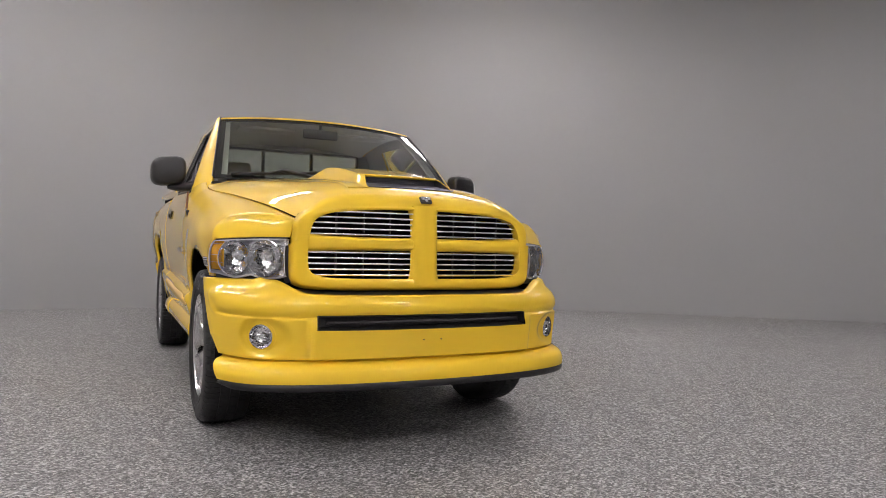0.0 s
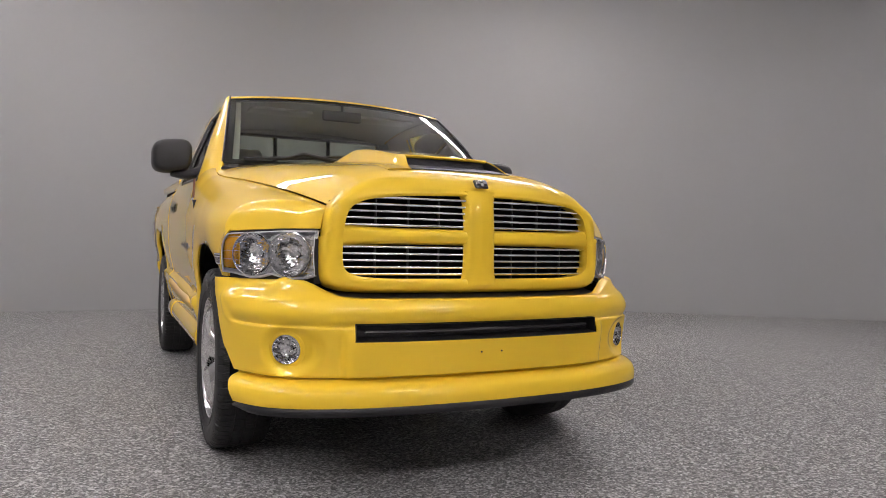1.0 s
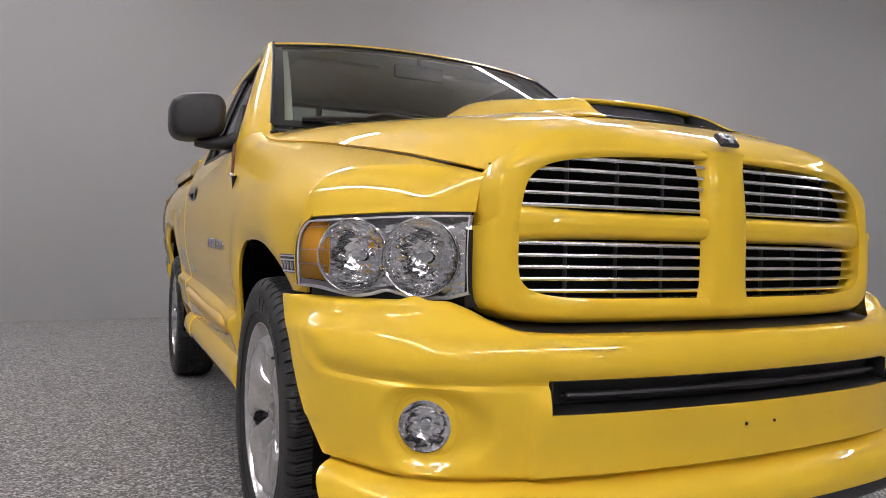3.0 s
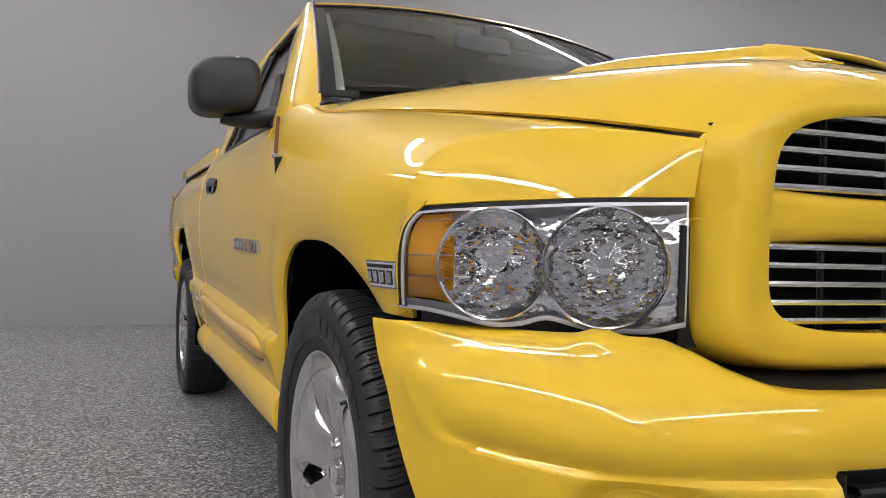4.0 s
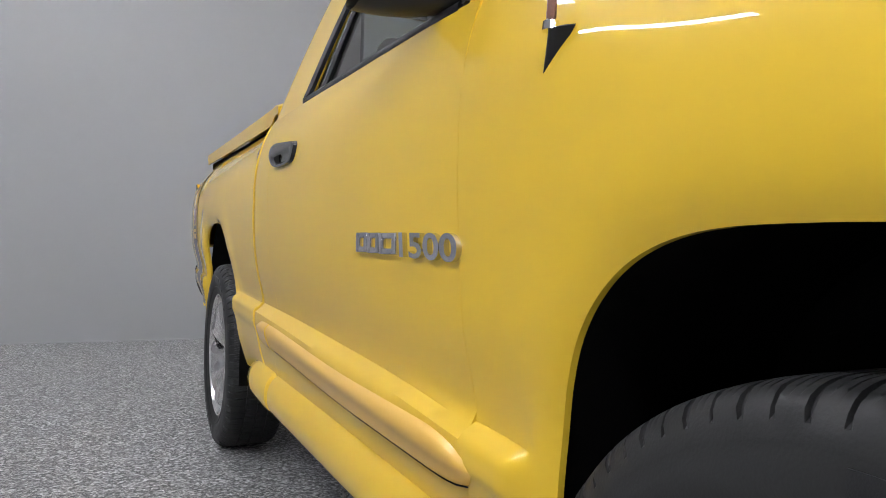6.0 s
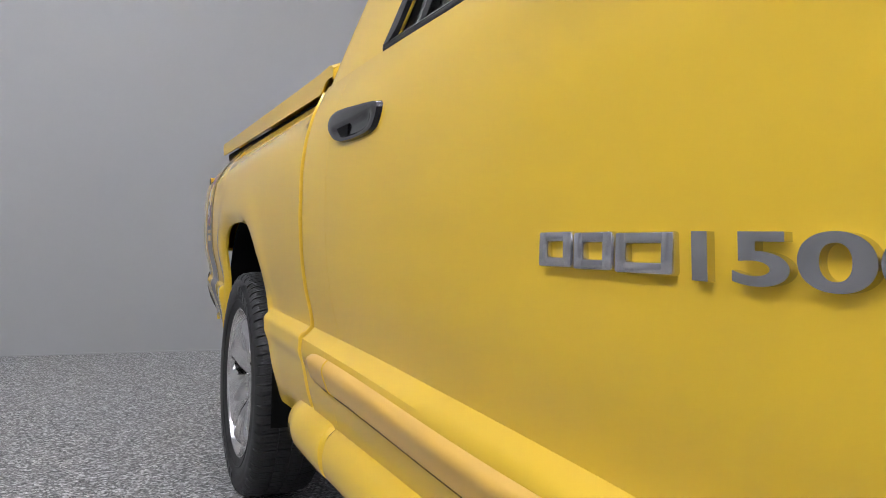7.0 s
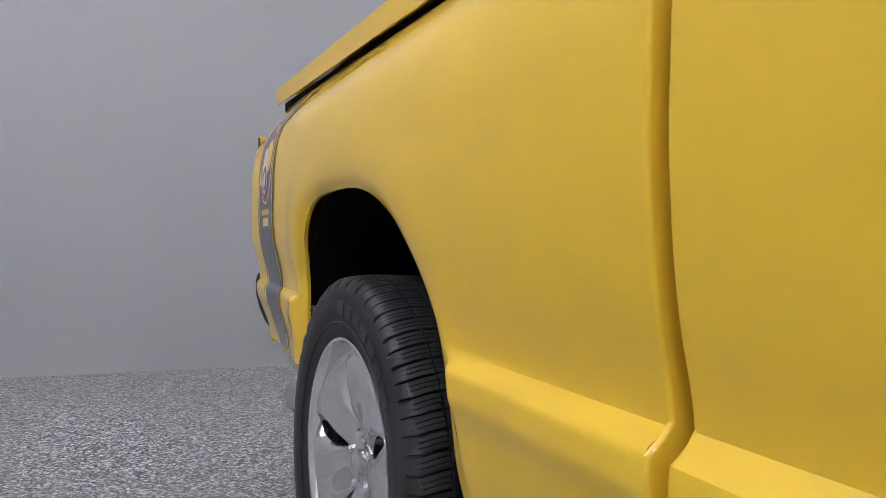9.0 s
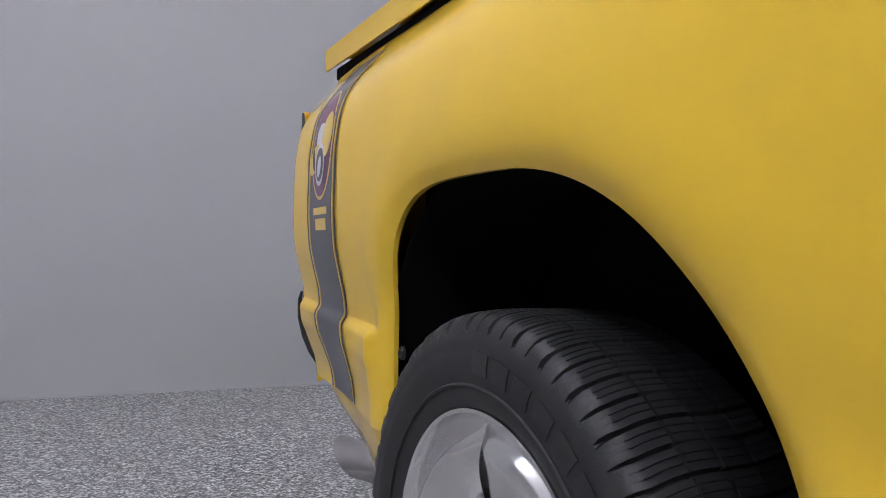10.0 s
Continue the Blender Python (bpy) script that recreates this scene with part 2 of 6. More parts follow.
def part(name, geo, material, parent=None, label="", thick=0.0, sharp=38, solid=False):
    """One mesh object, under a thing or a part."""
    me = bpy.data.meshes.new(name)
    me.from_pydata(geo.v, [], geo.f)
    bm = bmesh.new()
    bm.from_mesh(me)
    bmesh.ops.remove_doubles(bm, verts=bm.verts, dist=2e-5)
    if solid:
        bmesh.ops.recalc_face_normals(bm, faces=bm.faces)
    bm.edges.index_update()
    rims = [e.index for e in bm.edges if e.is_boundary]
    bm.to_mesh(me)
    bm.free()
    me.polygons.foreach_set("use_smooth", [True] * len(me.polygons))
    me.set_sharp_from_angle(angle=radians(sharp))
    if thick and rims:
        for i in rims:
            me.edges[i].use_edge_sharp = True
    me.materials.append(material)
    ob = new(name, me)
    if thick:
        s = ob.modifiers.new("thickness", "SOLIDIFY")
        s.thickness, s.offset = thick, -1
    if parent:
        ob.parent = parent
    if label:
        tagged(ob, label)
    return ob


def curve(pts):
    """A smooth function through (t, value) pairs, level at its ends."""
    t = [p[0] for p in pts]
    y = [p[1] for p in pts]
    n = len(t)
    d = [(y[i + 1] - y[i]) / (t[i + 1] - t[i]) for i in range(n - 1)]
    m = [d[0]] + [0.0 if d[i - 1] * d[i] <= 0 else 2 * d[i - 1] * d[i] / (d[i - 1] + d[i]) for i in range(1, n - 1)] + [d[-1]]

    def fn(q):
        if q <= t[0]:
            return y[0]
        if q >= t[-1]:
            return y[-1]
        i = 0
        while q > t[i + 1]:
            i += 1
        h = t[i + 1] - t[i]
        s = (q - t[i]) / h
        return y[i] * (1 + 2 * s) * (1 - s) ** 2 + m[i] * h * s * (1 - s) ** 2 + y[i + 1] * s * s * (3 - 2 * s) + m[i + 1] * h * s * s * (s - 1)
    return fn


def spline(pts):
    """A natural cubic through (t, value) pairs, with no kinks in its bend."""
    t, y = np.array([p[0] for p in pts], float), np.array([p[1] for p in pts], float)
    n, h = len(t), np.diff(t)
    a, r = np.eye(n), np.zeros(n)
    for i in range(1, n - 1):
        a[i, i - 1:i + 2] = h[i - 1], 2 * (h[i - 1] + h[i]), h[i]
        r[i] = 6 * ((y[i + 1] - y[i]) / h[i] - (y[i] - y[i - 1]) / h[i - 1])
    m = np.linalg.solve(a, r)

    def fn(q):
        q = min(max(q, t[0]), t[-1])
        i = min(max(int(np.searchsorted(t, q)) - 1, 0), n - 2)
        u, v = t[i + 1] - q, q - t[i]
        return float((m[i] * u ** 3 + m[i + 1] * v ** 3) / (6 * h[i]) + (y[i] / h[i] - m[i] * h[i] / 6) * u + (y[i + 1] / h[i] - m[i + 1] * h[i] / 6) * v)
    return fn


def smooth(a, b, q):
    s = min(1, max(0, (q - a) / (b - a)))
    return s * s * (3 - 2 * s)


def lerp(a, b, s):
    return a + (b - a) * s


# ---- the room ----
HIGH = 5.6


def rounded(pts, times=4):
    for _ in range(times):
        out = [pts[0]]
        for a, b in zip(pts, pts[1:]):
            out += [(lerp(a[0], b[0], 0.25), lerp(a[1], b[1], 0.25)), (lerp(a[0], b[0], 0.75), lerp(a[1], b[1], 0.75))]
        pts = out + [pts[-1]]
    return pts


def wall(name, plan, label):
    """A painted wall that follows a plan line, 0.2 m thick, standing on the floor."""
    g, n = Geo(), len(plan)
    norm = []
    for i in range(n):
        a, b = plan[max(i - 1, 0)], plan[min(i + 1, n - 1)]
        d = Vector((b[0] - a[0], b[1] - a[1])).normalized()
        norm.append((-d.y, d.x))
    for j in range(4):
        off, z = ((0, 0), (0, HIGH), (0.2, HIGH), (0.2, 0))[j]
        g.v += [(p[0] + q[0] * off, p[1] + q[1] * off, z) for p, q in zip(plan, norm)]
    for j in range(4):
        k = (j + 1) % 4
        g.f += [(j * n + i, j * n + i + 1, k * n + i + 1, k * n + i) for i in range(n - 1)]
    g.f += [(0, n, 2 * n, 3 * n), (n - 1, 4 * n - 1, 3 * n - 1, 2 * n - 1)]
    return tagged(part(name, g, WALL, solid=True), label, "wall", kind="structure")


BACK = rounded([(-7, 3.4), (-7, 6.9), (-4, 6.85), (0.4, 6.85), (3.2, 6.35), (5.3, 5.05), (6.9, 3.95), (8.9, 2.35), (10.6, 0.9), (10.6, -2)])
wall("wall_back", BACK, "smooth grey painted wall with a broad curved corner")
wall("wall_right", [(10.6, -2), (10.6, -18.5)], "smooth grey painted side wall")
wall("wall_front", [(10.6, -18.5), (-7, -18.5)], "smooth grey painted wall behind the walkway")
wall("wall_left", [(-7, -18.5), (-7, 3.4)], "smooth grey painted side wall")
tagged(part("floor", Geo().box((-7.3, -18.8, -0.12), (10.9, 7.2, 0)), FLOOR), "grey speckled chip epoxy floor", "floor", kind="structure")
tagged(part("ceiling", Geo().box((-7.3, -18.8, HIGH), (10.9, 7.2, HIGH + 0.15)), CEIL), "pale grey ceiling of the photo room", "ceiling", kind="structure")
BASE = Geo()
for (x0, y0), (x1, y1) in zip(BACK[14:], BACK[15:]):
    d = Vector((x1 - x0, y1 - y0)).normalized()
    BASE.extrude([(x0, y0, 0), (x1, y1, 0), (x1, y1, 0.012), (x0, y0, 0.012)], (d.y * 0.012, -d.x * 0.012, 0))
tagged(part("trim", BASE, WALL, solid=True), "thin worn grey sealing bead along the wall foot", "trim", kind="structure")


def strip_light(length):
    top = new("ceiling_light")
    shell = Geo().box((-length / 2, -0.07, 0.0), (length / 2, 0.07, 0.05), 0.01)
    for x in (-length / 2 + 0.004, length / 2 - 0.004):
        shell.box((x - 0.004, -0.09, -0.055), (x + 0.004, 0.09, 0.06))
    part("housing", shell, WHITE, top)
    part("diffuser", Geo().box((-length / 2 + 0.02, -0.074, -0.022), (length / 2 - 0.02, 0.074, 0.0), 0.008), TUBE, top, "glowing white diffuser")
    # upward glowing strip, added as fill to brighten the ceiling and upper walls
    part("upper_diffuser", Geo().box((-length / 2 + 0.02, -0.012, 0.051), (length / 2 - 0.02, 0.012, 0.062), 0.004), TUBE, top, "glowing white diffuser")
    for x in (-length / 2 + 0.2, length / 2 - 0.2):
        part("hanger", Geo().tube([(x, 0, 0.05), (x, 0, 0.85)], 0.006, 6), WHITE, top)
    return tagged(top, "long white strip light hanging under the ceiling", "ceiling light", "strip lights under the ceiling")


LAMP = strip_light(2.3)
# a row along each side of the stage, cross rows before and behind it, and the hall's far lamps
SPOTS = [(-4.2, y, 90) for y in (4.5, 0.4, -2.0, -4.4)]
SPOTS += [(3.12, 3.80, -37), (4.0, 1.1, 90)]
# lone lamp outside the rows, added to brighten the right wall
SPOTS += [(7.4, -1.0, 90)]
SPOTS += [(x, -5.6, 0) for x in (-2.95, -0.6, 1.75)]
SPOTS += [(-1.6, 4.2, 0)]
SPOTS += [(x, y, 90) for x in (-4.2, 3.7) for y in (-11.0, -14.6)]
for i, (x, y, a) in enumerate(SPOTS):
    m = pose(x, y, HIGH - 0.85, 0, 0, a)
    if i:
        copy_thing(LAMP, m)
    else:
        LAMP.matrix_basis = m


# ---- the pickup truck: x across, front axle at y = 0, nose towards -y ----
TRUCK = tagged(new("pickup_truck"), "bright yellow pickup truck with hood scoop on speckled floor", "pickup truck")
AXLE, HUB = 3.061, 0.413
SIDE = curve([(0.36, 0.850), (0.42, 0.885), (0.50, 0.916), (0.57, 0.938), (0.63, 0.951), (0.668, 0.962), (0.696, 0.962), (0.708, 0.955), (0.718, 0.938), (0.725, 0.931), (0.75, 0.934), (0.83, 0.953), (0.92, 0.966), (1.02, 0.972), (1.10, 0.972), (1.18, 0.965), (1.25, 0.949), (1.31, 0.925), (1.37, 0.895)])


PLAIN = curve([(0.36, 0.850), (0.42, 0.885), (0.50, 0.914), (0.57, 0.930), (0.65, 0.937), (0.75, 0.942), (0.83, 0.953), (0.92, 0.966), (1.02, 0.972), (1.10, 0.972), (1.18, 0.965), (1.25, 0.949), (1.31, 0.925), (1.37, 0.895)])
ARCHES = ((0.03, 0.943, 0.528, 0.343), (3.04, 1.016, 0.496, 0.380))
ARCH_N = (3.0, 4.0)


def arch_gap(y, z):
    """About how far outside the nearest arch's edge a point lies."""
    best = 9.0
    for c, top, ahead, behind in ARCHES:
        a = behind if y > c else ahead
        s, h = (y - c) / a, (z - 0.40) / (top - 0.40)
        n = ARCH_N[c > 1] if s > 0 else 2.5
        r = (abs(s) ** n + max(h, 0) ** n) ** (1 / n)
        best = min(best, (r - 1) * lerp(a, top - 0.40, min(1, abs(h) / (abs(s) + abs(h) + 1e-6))))
    return best


def half(y, z):
    """Half width of the body side."""
    g = arch_gap(y, z)
    zt = z - 0.029 * (y - 2.07) * smooth(0.55, 0.64, z) * smooth(0.95, 0.80, z) if y > 0.2 else z
    w = lerp(PLAIN(zt), SIDE(zt), smooth(0.035, 0.085, g) * (1 - 0.6 * smooth(3.35, 3.6, y)))
    w += 0.005 * math.exp(-((y - 0.45) / 0.55) ** 2) + 0.002 * smooth(2.3, 3.3, y) * smooth(0.72, 0.85, z)
    if y < -0.15:
        w -= 0.03 * ((-0.15 - y) / 0.35) ** 2
    if y > 3.3:
        w -= 0.014 * ((y - 3.3) / 0.75) ** 2.5 + 0.036 * smooth(3.42, 3.85, y) * smooth(0.76, 0.57, z)
    if y > 2.1:
        w -= 0.045 * smooth(1.18, 1.38, z) ** 1.5
    w += 0.004 * math.exp(-((g - 0.07) / 0.05) ** 2) - (0.015 if y > 2 else 0.008) * max(0, 1 - g / 0.040) ** 2
    return w


def skew(y, z):
    """Rows of the mesh follow the crease, which climbs to the rear."""
    return z + 0.029 * (y - 2.07) * smooth(0.50, 0.64, z) * smooth(0.80, 0.69, z) if y > 0.2 else z


def spread(y0, y1, marks, fine=0.012, coarse=0.045):
    """Stations from y0 to y1, close together near the marks."""
    ys = [y0]
    while ys[-1] < y1 - 1e-6:
        d = min([abs(ys[-1] - m) for m in marks] or [9])
        ys.append(min(y1, ys[-1] + lerp(fine, coarse, min(1, d / 0.12))))
    return ys


def side_sheet(ys, low, high, rows=44):
    g = Geo()
    zs = {}
    for y in ys:
        lo, hi = low(y), high(y)
        zs[y] = [skew(y, lerp(lo, hi, j / rows)) for j in range(rows + 1)]
    g.grid(lambda u, v: (-half(ys[round(u * (len(ys) - 1))], zs[ys[round(u * (len(ys) - 1))]][round(v * rows)]), ys[round(u * (len(ys) - 1))], zs[ys[round(u * (len(ys) - 1))]][round(v * rows)]), len(ys) - 1, rows)
    return g


NEAR = (0.0, 0.012, 0.03, 0.055, 0.085, 0.12, 0.17, 0.24, 0.32, 0.40, 0.48, 0.56, 0.64, 0.72, 0.80, 0.87, 0.94, 1.0)


def arch_edge(k, phi, zc):
    """The opening's edge along a ray from the wheel's middle at height zc."""
    c, top, ahead, behind = ARCHES[k]
    lo, hi = 0.05, 1.2
    for _ in range(40):
        r = (lo + hi) / 2
        y, z = c + r * math.cos(phi), zc + r * math.sin(phi)
        s, h = (y - c) / (behind if y > c else ahead), (z - 0.40) / (top - 0.40)
        n = ARCH_N[k] if s > 0 else 2.5
        lo, hi = (lo, r) if abs(s) ** n + max(h, 0) ** n > 1 else (r, hi)
    return lo


def arch_panel(k, y0, y1, zc, top, low0, low1, rows=40, ups=16, acrosses=40):
    """The body side round a wheel: rays over the opening, level rows before and behind it, and the folded edge."""
    c = ARCHES[k][0]
    rays = [math.atan2(lerp(zc, top(y1), j / ups) - zc, y1 - c) for j in range(ups)]
    rays += [math.atan2(top(y) - zc, y - c) for y in [lerp(y1, y0, j / acrosses) for j in range(acrosses + 1)]]
    rays += [math.atan2(lerp(top(y0), zc, j / ups) - zc, y0 - c) for j in range(1, ups + 1)]
    g = Geo()
    fold = (0.009, 0.006, 0.002)

    def put(y, z, j):
        d = fold[j] if j < 3 else 0.0
        return -half(y, z) + d, y, z

    def over(u, v):
        i, j = round(u * (len(rays) - 1)), round(v * (len(NEAR) + 2))
        phi = rays[i]
        e = arch_edge(k, phi, zc)
        dy, dz = math.cos(phi), math.sin(phi)
        if i < ups:
            r = (y1 - c) / dy
        elif i > ups + acrosses:
            r = (y0 - c) / dy
        else:
            y = lerp(y1, y0, (i - ups) / acrosses)
            r = math.hypot(y - c, top(y) - zc)
        q = lerp(e, r, NEAR[max(0, j - 3)])
        return put(c + q * dy, zc + q * dz, j)
    g.add(Geo().grid(over, len(rays) - 1, len(NEAR) + 2).outward((0, c, 0.7)))
    for low, yo, sgn in ((low1, y1, 1), (low0, y0, -1)):
        if low is None:
            continue

        def under(u, v):
            z, j = lerp(low, zc, u), round(v * (len(NEAR) + 2))
            cc, tp, ahead, behind = ARCHES[k]
            n = ARCH_N[k] if sgn > 0 else 2.5
            ye = cc
            for _ in range(3):
                ye = cc + sgn * (behind if sgn > 0 else ahead) * (1 - max(0, (skew(ye, z) - 0.40) / (tp - 0.40)) ** n) ** (1 / n)
            y = lerp(ye, yo, NEAR[max(0, j - 3)])
            return put(y, skew(y, z), j)
        g.add(Geo().grid(under, rows, len(NEAR) + 2).outward((0, c, 0.7)))
    return g


def both(name, geo, material, parent=TRUCK, label="", **k):
    """A part on the right side and its twin on the left."""
    return part(name, geo, material, parent, label, **k), part(name, geo.mirrored(), material, parent, label, **k)


# ---- front fender ----
SHUT_X = curve([(-0.809, 0.612), (-0.5, 0.685), (-0.1, 0.785), (0.303, 0.862), (0.40, 0.862), (0.56, 0.838)])
SHUT_Z = curve([(-0.809, 1.096), (-0.5, 1.165), (-0.1, 1.235), (0.303, 1.292), (0.40, 1.318), (0.56, 1.372)])
SHOULDER = curve([(-0.81, 0.985), (-0.49, 0.995), (0.0, 1.035), (0.56, 1.12)])
DOOR0, DOOR1, CAB1, BED0, BED1 = 0.56, 1.852, 2.052, 2.088, 4.04


def crown(y, t):
    """The fender's cross-section from the shoulder (t = 0) to the hood's edge (t = 1)."""
    z0, hx, hz = SHOULDER(y), SHUT_X(y), SHUT_Z(y)
    x0 = half(max(y, -0.49), z0) - 0.1 * max(0, -0.49 - y)
    d = (half(max(y, -0.49), z0) - half(max(y, -0.49), z0 - 0.004)) / 0.004
    p = ((x0, z0), (x0 + d * 0.55 * (hz - z0), lerp(z0, hz, 0.55)), (lerp(x0, hx, 0.45), lerp(z0, hz, 0.93)), (hx, hz))
    b = ((1 - t) ** 3, 3 * t * (1 - t) ** 2, 3 * t * t * (1 - t), t ** 3)
    return sum(q[0] * w for q, w in zip(p, b)), sum(q[1] * w for q, w in zip(p, b))


def lamp_line(y):
    """Half width of the headlamp's upper edge at y."""
    return curve([(-0.83, 0.615), (-0.80, 0.645), (-0.66, 0.802), (-0.56, 0.905), (-0.49, 0.955)])(y)


LAMP_TOP = curve([(-0.83, 1.006), (-0.735, 1.006), (-0.64, 1.001), (-0.565, 0.996), (-0.515, 0.992), (-0.475, 0.985)])


def brow(x, y, edge):
    """Fall of the fender towards the headlamp's upper edge; edge: height it would have there."""
    s = max(0, lamp_line(y) - x)
    return max(0, edge - LAMP_TOP(y) - 0.006) * max(0, 1 - s / min(0.10, max(0.016, lamp_line(y) - SHUT_X(y)))) ** 2.0


def make_fender():
    g = arch_panel(0, -0.49, DOOR0 - 0.0003, 0.815, SHOULDER, None, 0.455)
    top = 22
    ys = [lerp(-0.49, DOOR0 - 0.0003, j / 40) for j in range(41)]
    g.add(Geo().grid(lambda u, v: (-crown(ys[round(u * 40)], v)[0], ys[round(u * 40)], crown(ys[round(u * 40)], v)[1]), 40, top).outward((0, 0, 0.6)))
    front = [lerp(-0.808, -0.49, i / 26) for i in range(27)]

    def ahead(u, v):
        y = front[round(u * 26)]
        want = lamp_line(y) if y < -0.4901 else 9
        lo, hi = 0.0, 1.0
        for _ in range(24):
            mid = (lo + hi) / 2
            if crown(y, mid)[0] > want:
                lo = mid
            else:
                hi = mid
        t = lerp(lo if y < -0.4901 else 0.0, 1, round(v * top) / top)
        x, z = crown(y, t)
        return -x, y, z - (brow(x, y, crown(y, lo)[1]) if y < -0.4901 else 0)
    g.add(Geo().grid(ahead, 26, top).outward((0, 0, 0.6)))
    return g


both("front_fender", make_fender(), PAINT, thick=0.008)

# ---- doors, cab corners, bed sides ----
SILL = curve([(0.5, 1.272), (0.8, 1.292), (1.3, 1.312), (1.7, 1.326), (2.1, 1.330)])
DOORS = both("door", side_sheet(spread(DOOR0 + 0.0003, DOOR1 - 0.0005, (DOOR0,), 0.02, 0.05), lambda y: 0.455, SILL, 64).outward((0, 1.2, 0.9)), PAINT, thick=0.012)
both("cab_corner", side_sheet(spread(DOOR1 + 0.0005, CAB1, (CAB1,), 0.01, 0.04), lambda y: 0.455, SILL, 64).outward((0, 1.9, 0.9)), PAINT, thick=0.012)


def bed_top(y):
    return lerp(1.326, 1.384, (y - BED0) / (BED1 - BED0))


def make_bed_side():
    low = lambda y: 0.556 if y > 3.3 else 0.455
    g = arch_panel(1, 2.45, 3.50, 0.80, bed_top, 0.455, 0.556, 60)
    for ys in ([lerp(BED0, 2.45, j / 10) for j in range(11)], [lerp(3.50, BED1, j / 16) for j in range(17)]):
        def fn(u, v):
            y, j = ys[round(u * (len(ys) - 1))], round(v * 76)
            z = lerp(low(y), 0.80, j / 60) if j <= 60 else lerp(0.80, bed_top(y), (j - 60) / 16)
            z = skew(y, z)
            return -half(y, z), y, z
        g.add(Geo().grid(fn, len(ys) - 1, 76).outward((0, 3.0, 0.8)))
    # rolled rear corner
    def back(u, v):
        z = lerp(low(BED1), bed_top(BED1), u)
        a = v * math.pi / 2
        return -(half(BED1, z) - 0.07 * (1 - math.cos(a))), BED1 + 0.05 * math.sin(a), z
    g.add(Geo().grid(back, 60, 8).outward((0, 3.4, 0.9)))
    return g


both("bed_side", make_bed_side(), PAINT, thick=0.012)
for s in (-1, 1):
    # rolled edges at the gap between cab and bed
    for y0, d in ((CAB1, 1), (BED0, -1)):
        def turned(u, v):
            z, a = lerp(0.455, 1.322, u), min(1, v * 2) * math.pi / 2
            return s * (half(y0, z) - 0.006 * (1 - math.cos(a)) - 0.07 * max(0, v * 2 - 1)), y0 + d * 0.006 * math.sin(a), z
        g = Geo().grid(turned, 60, 10)
        part("panel_edge", g.outward((0, y0 - d * 0.4, 0.9)), PAINT, TRUCK, thick=0.004)

# dark inner shells that close the body behind its panels, so gaps look unlit
def inner(y0, y1, inset, z0, z1):
    return Geo().box((-inset, y0, z0), (inset, y1, z1), 0.02)


part("firewall", inner(0.52, 0.62, 0.86, 0.45, 1.26), DARK, TRUCK)
part("cab_floor", inner(0.62, 2.05, 0.88, 0.42, 0.52), DARK, TRUCK)
part("bed_box", inner(2.20, 4.02, 0.60, 0.50, 1.30), DARK, TRUCK)
part("chassis_frame", Geo().box((-0.5, -0.75, 0.36), (-0.38, 4.0, 0.50), 0.01).box((0.38, -0.75, 0.36), (0.5, 4.0, 0.50), 0.01).box((-0.45, -0.12, 0.30), (0.45, 0.12, 0.45), 0.02).box((-0.6, 2.96, 0.33), (0.6, 3.16, 0.48), 0.04), DARK, TRUCK)
# unseen slab, added to keep light off the floor under the truck
part("underbody_pan", Geo().box((-0.60, -0.55, 0.30), (0.60, 3.75, 0.38), 0.03), DARK, TRUCK, "unseen dark slab that blocks light under the truck")
part("engine_block", inner(-0.66, 0.45, 0.50, 0.44, 1.02), DARK, TRUCK)


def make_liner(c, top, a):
    """The dark tub over a wheel; its near-black colour holds the arch's shade."""
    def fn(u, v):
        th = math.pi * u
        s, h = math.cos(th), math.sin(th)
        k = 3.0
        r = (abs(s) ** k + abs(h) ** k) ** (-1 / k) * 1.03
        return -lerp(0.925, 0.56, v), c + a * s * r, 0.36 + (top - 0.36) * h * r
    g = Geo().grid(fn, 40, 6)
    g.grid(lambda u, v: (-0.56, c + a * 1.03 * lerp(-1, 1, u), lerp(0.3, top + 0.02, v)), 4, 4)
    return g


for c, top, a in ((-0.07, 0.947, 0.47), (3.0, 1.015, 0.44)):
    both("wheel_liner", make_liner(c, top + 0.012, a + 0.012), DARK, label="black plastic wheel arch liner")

# ---- hood with scoop ----
HOOD_MID = curve([(-0.90, 1.185), (-0.86, 1.222), (-0.80, 1.250), (-0.746, 1.268), (-0.6, 1.296), (-0.2, 1.340), (0.2, 1.372), (0.36, 1.380)])


def hood_front(x):
    return -0.895 + 0.065 * (abs(x) / 0.6) ** 2.2


def hood_rear(x):
    return 0.275 + 0.135 * (abs(x) / 0.86) ** 2.2


def hood_z(x, y):
    hx = SHUT_X(y) if y > -0.809 else 0.612
    mid, edge = HOOD_MID(y), SHUT_Z(y) if y > -0.809 else 1.096
    q = min(1, abs(x) / hx)
    z = mid - (mid - edge) * (0.16 * q ** 2 + 0.84 * q ** 6.5)
    # raised centre
    z += 0.006 * smooth(0.46, 0.36, abs(x)) * smooth(-0.86, -0.6, y)
    return z


def seam_y(x):
    """Where the nose runs into the hood's top."""
    return hood_front(x) + 0.032


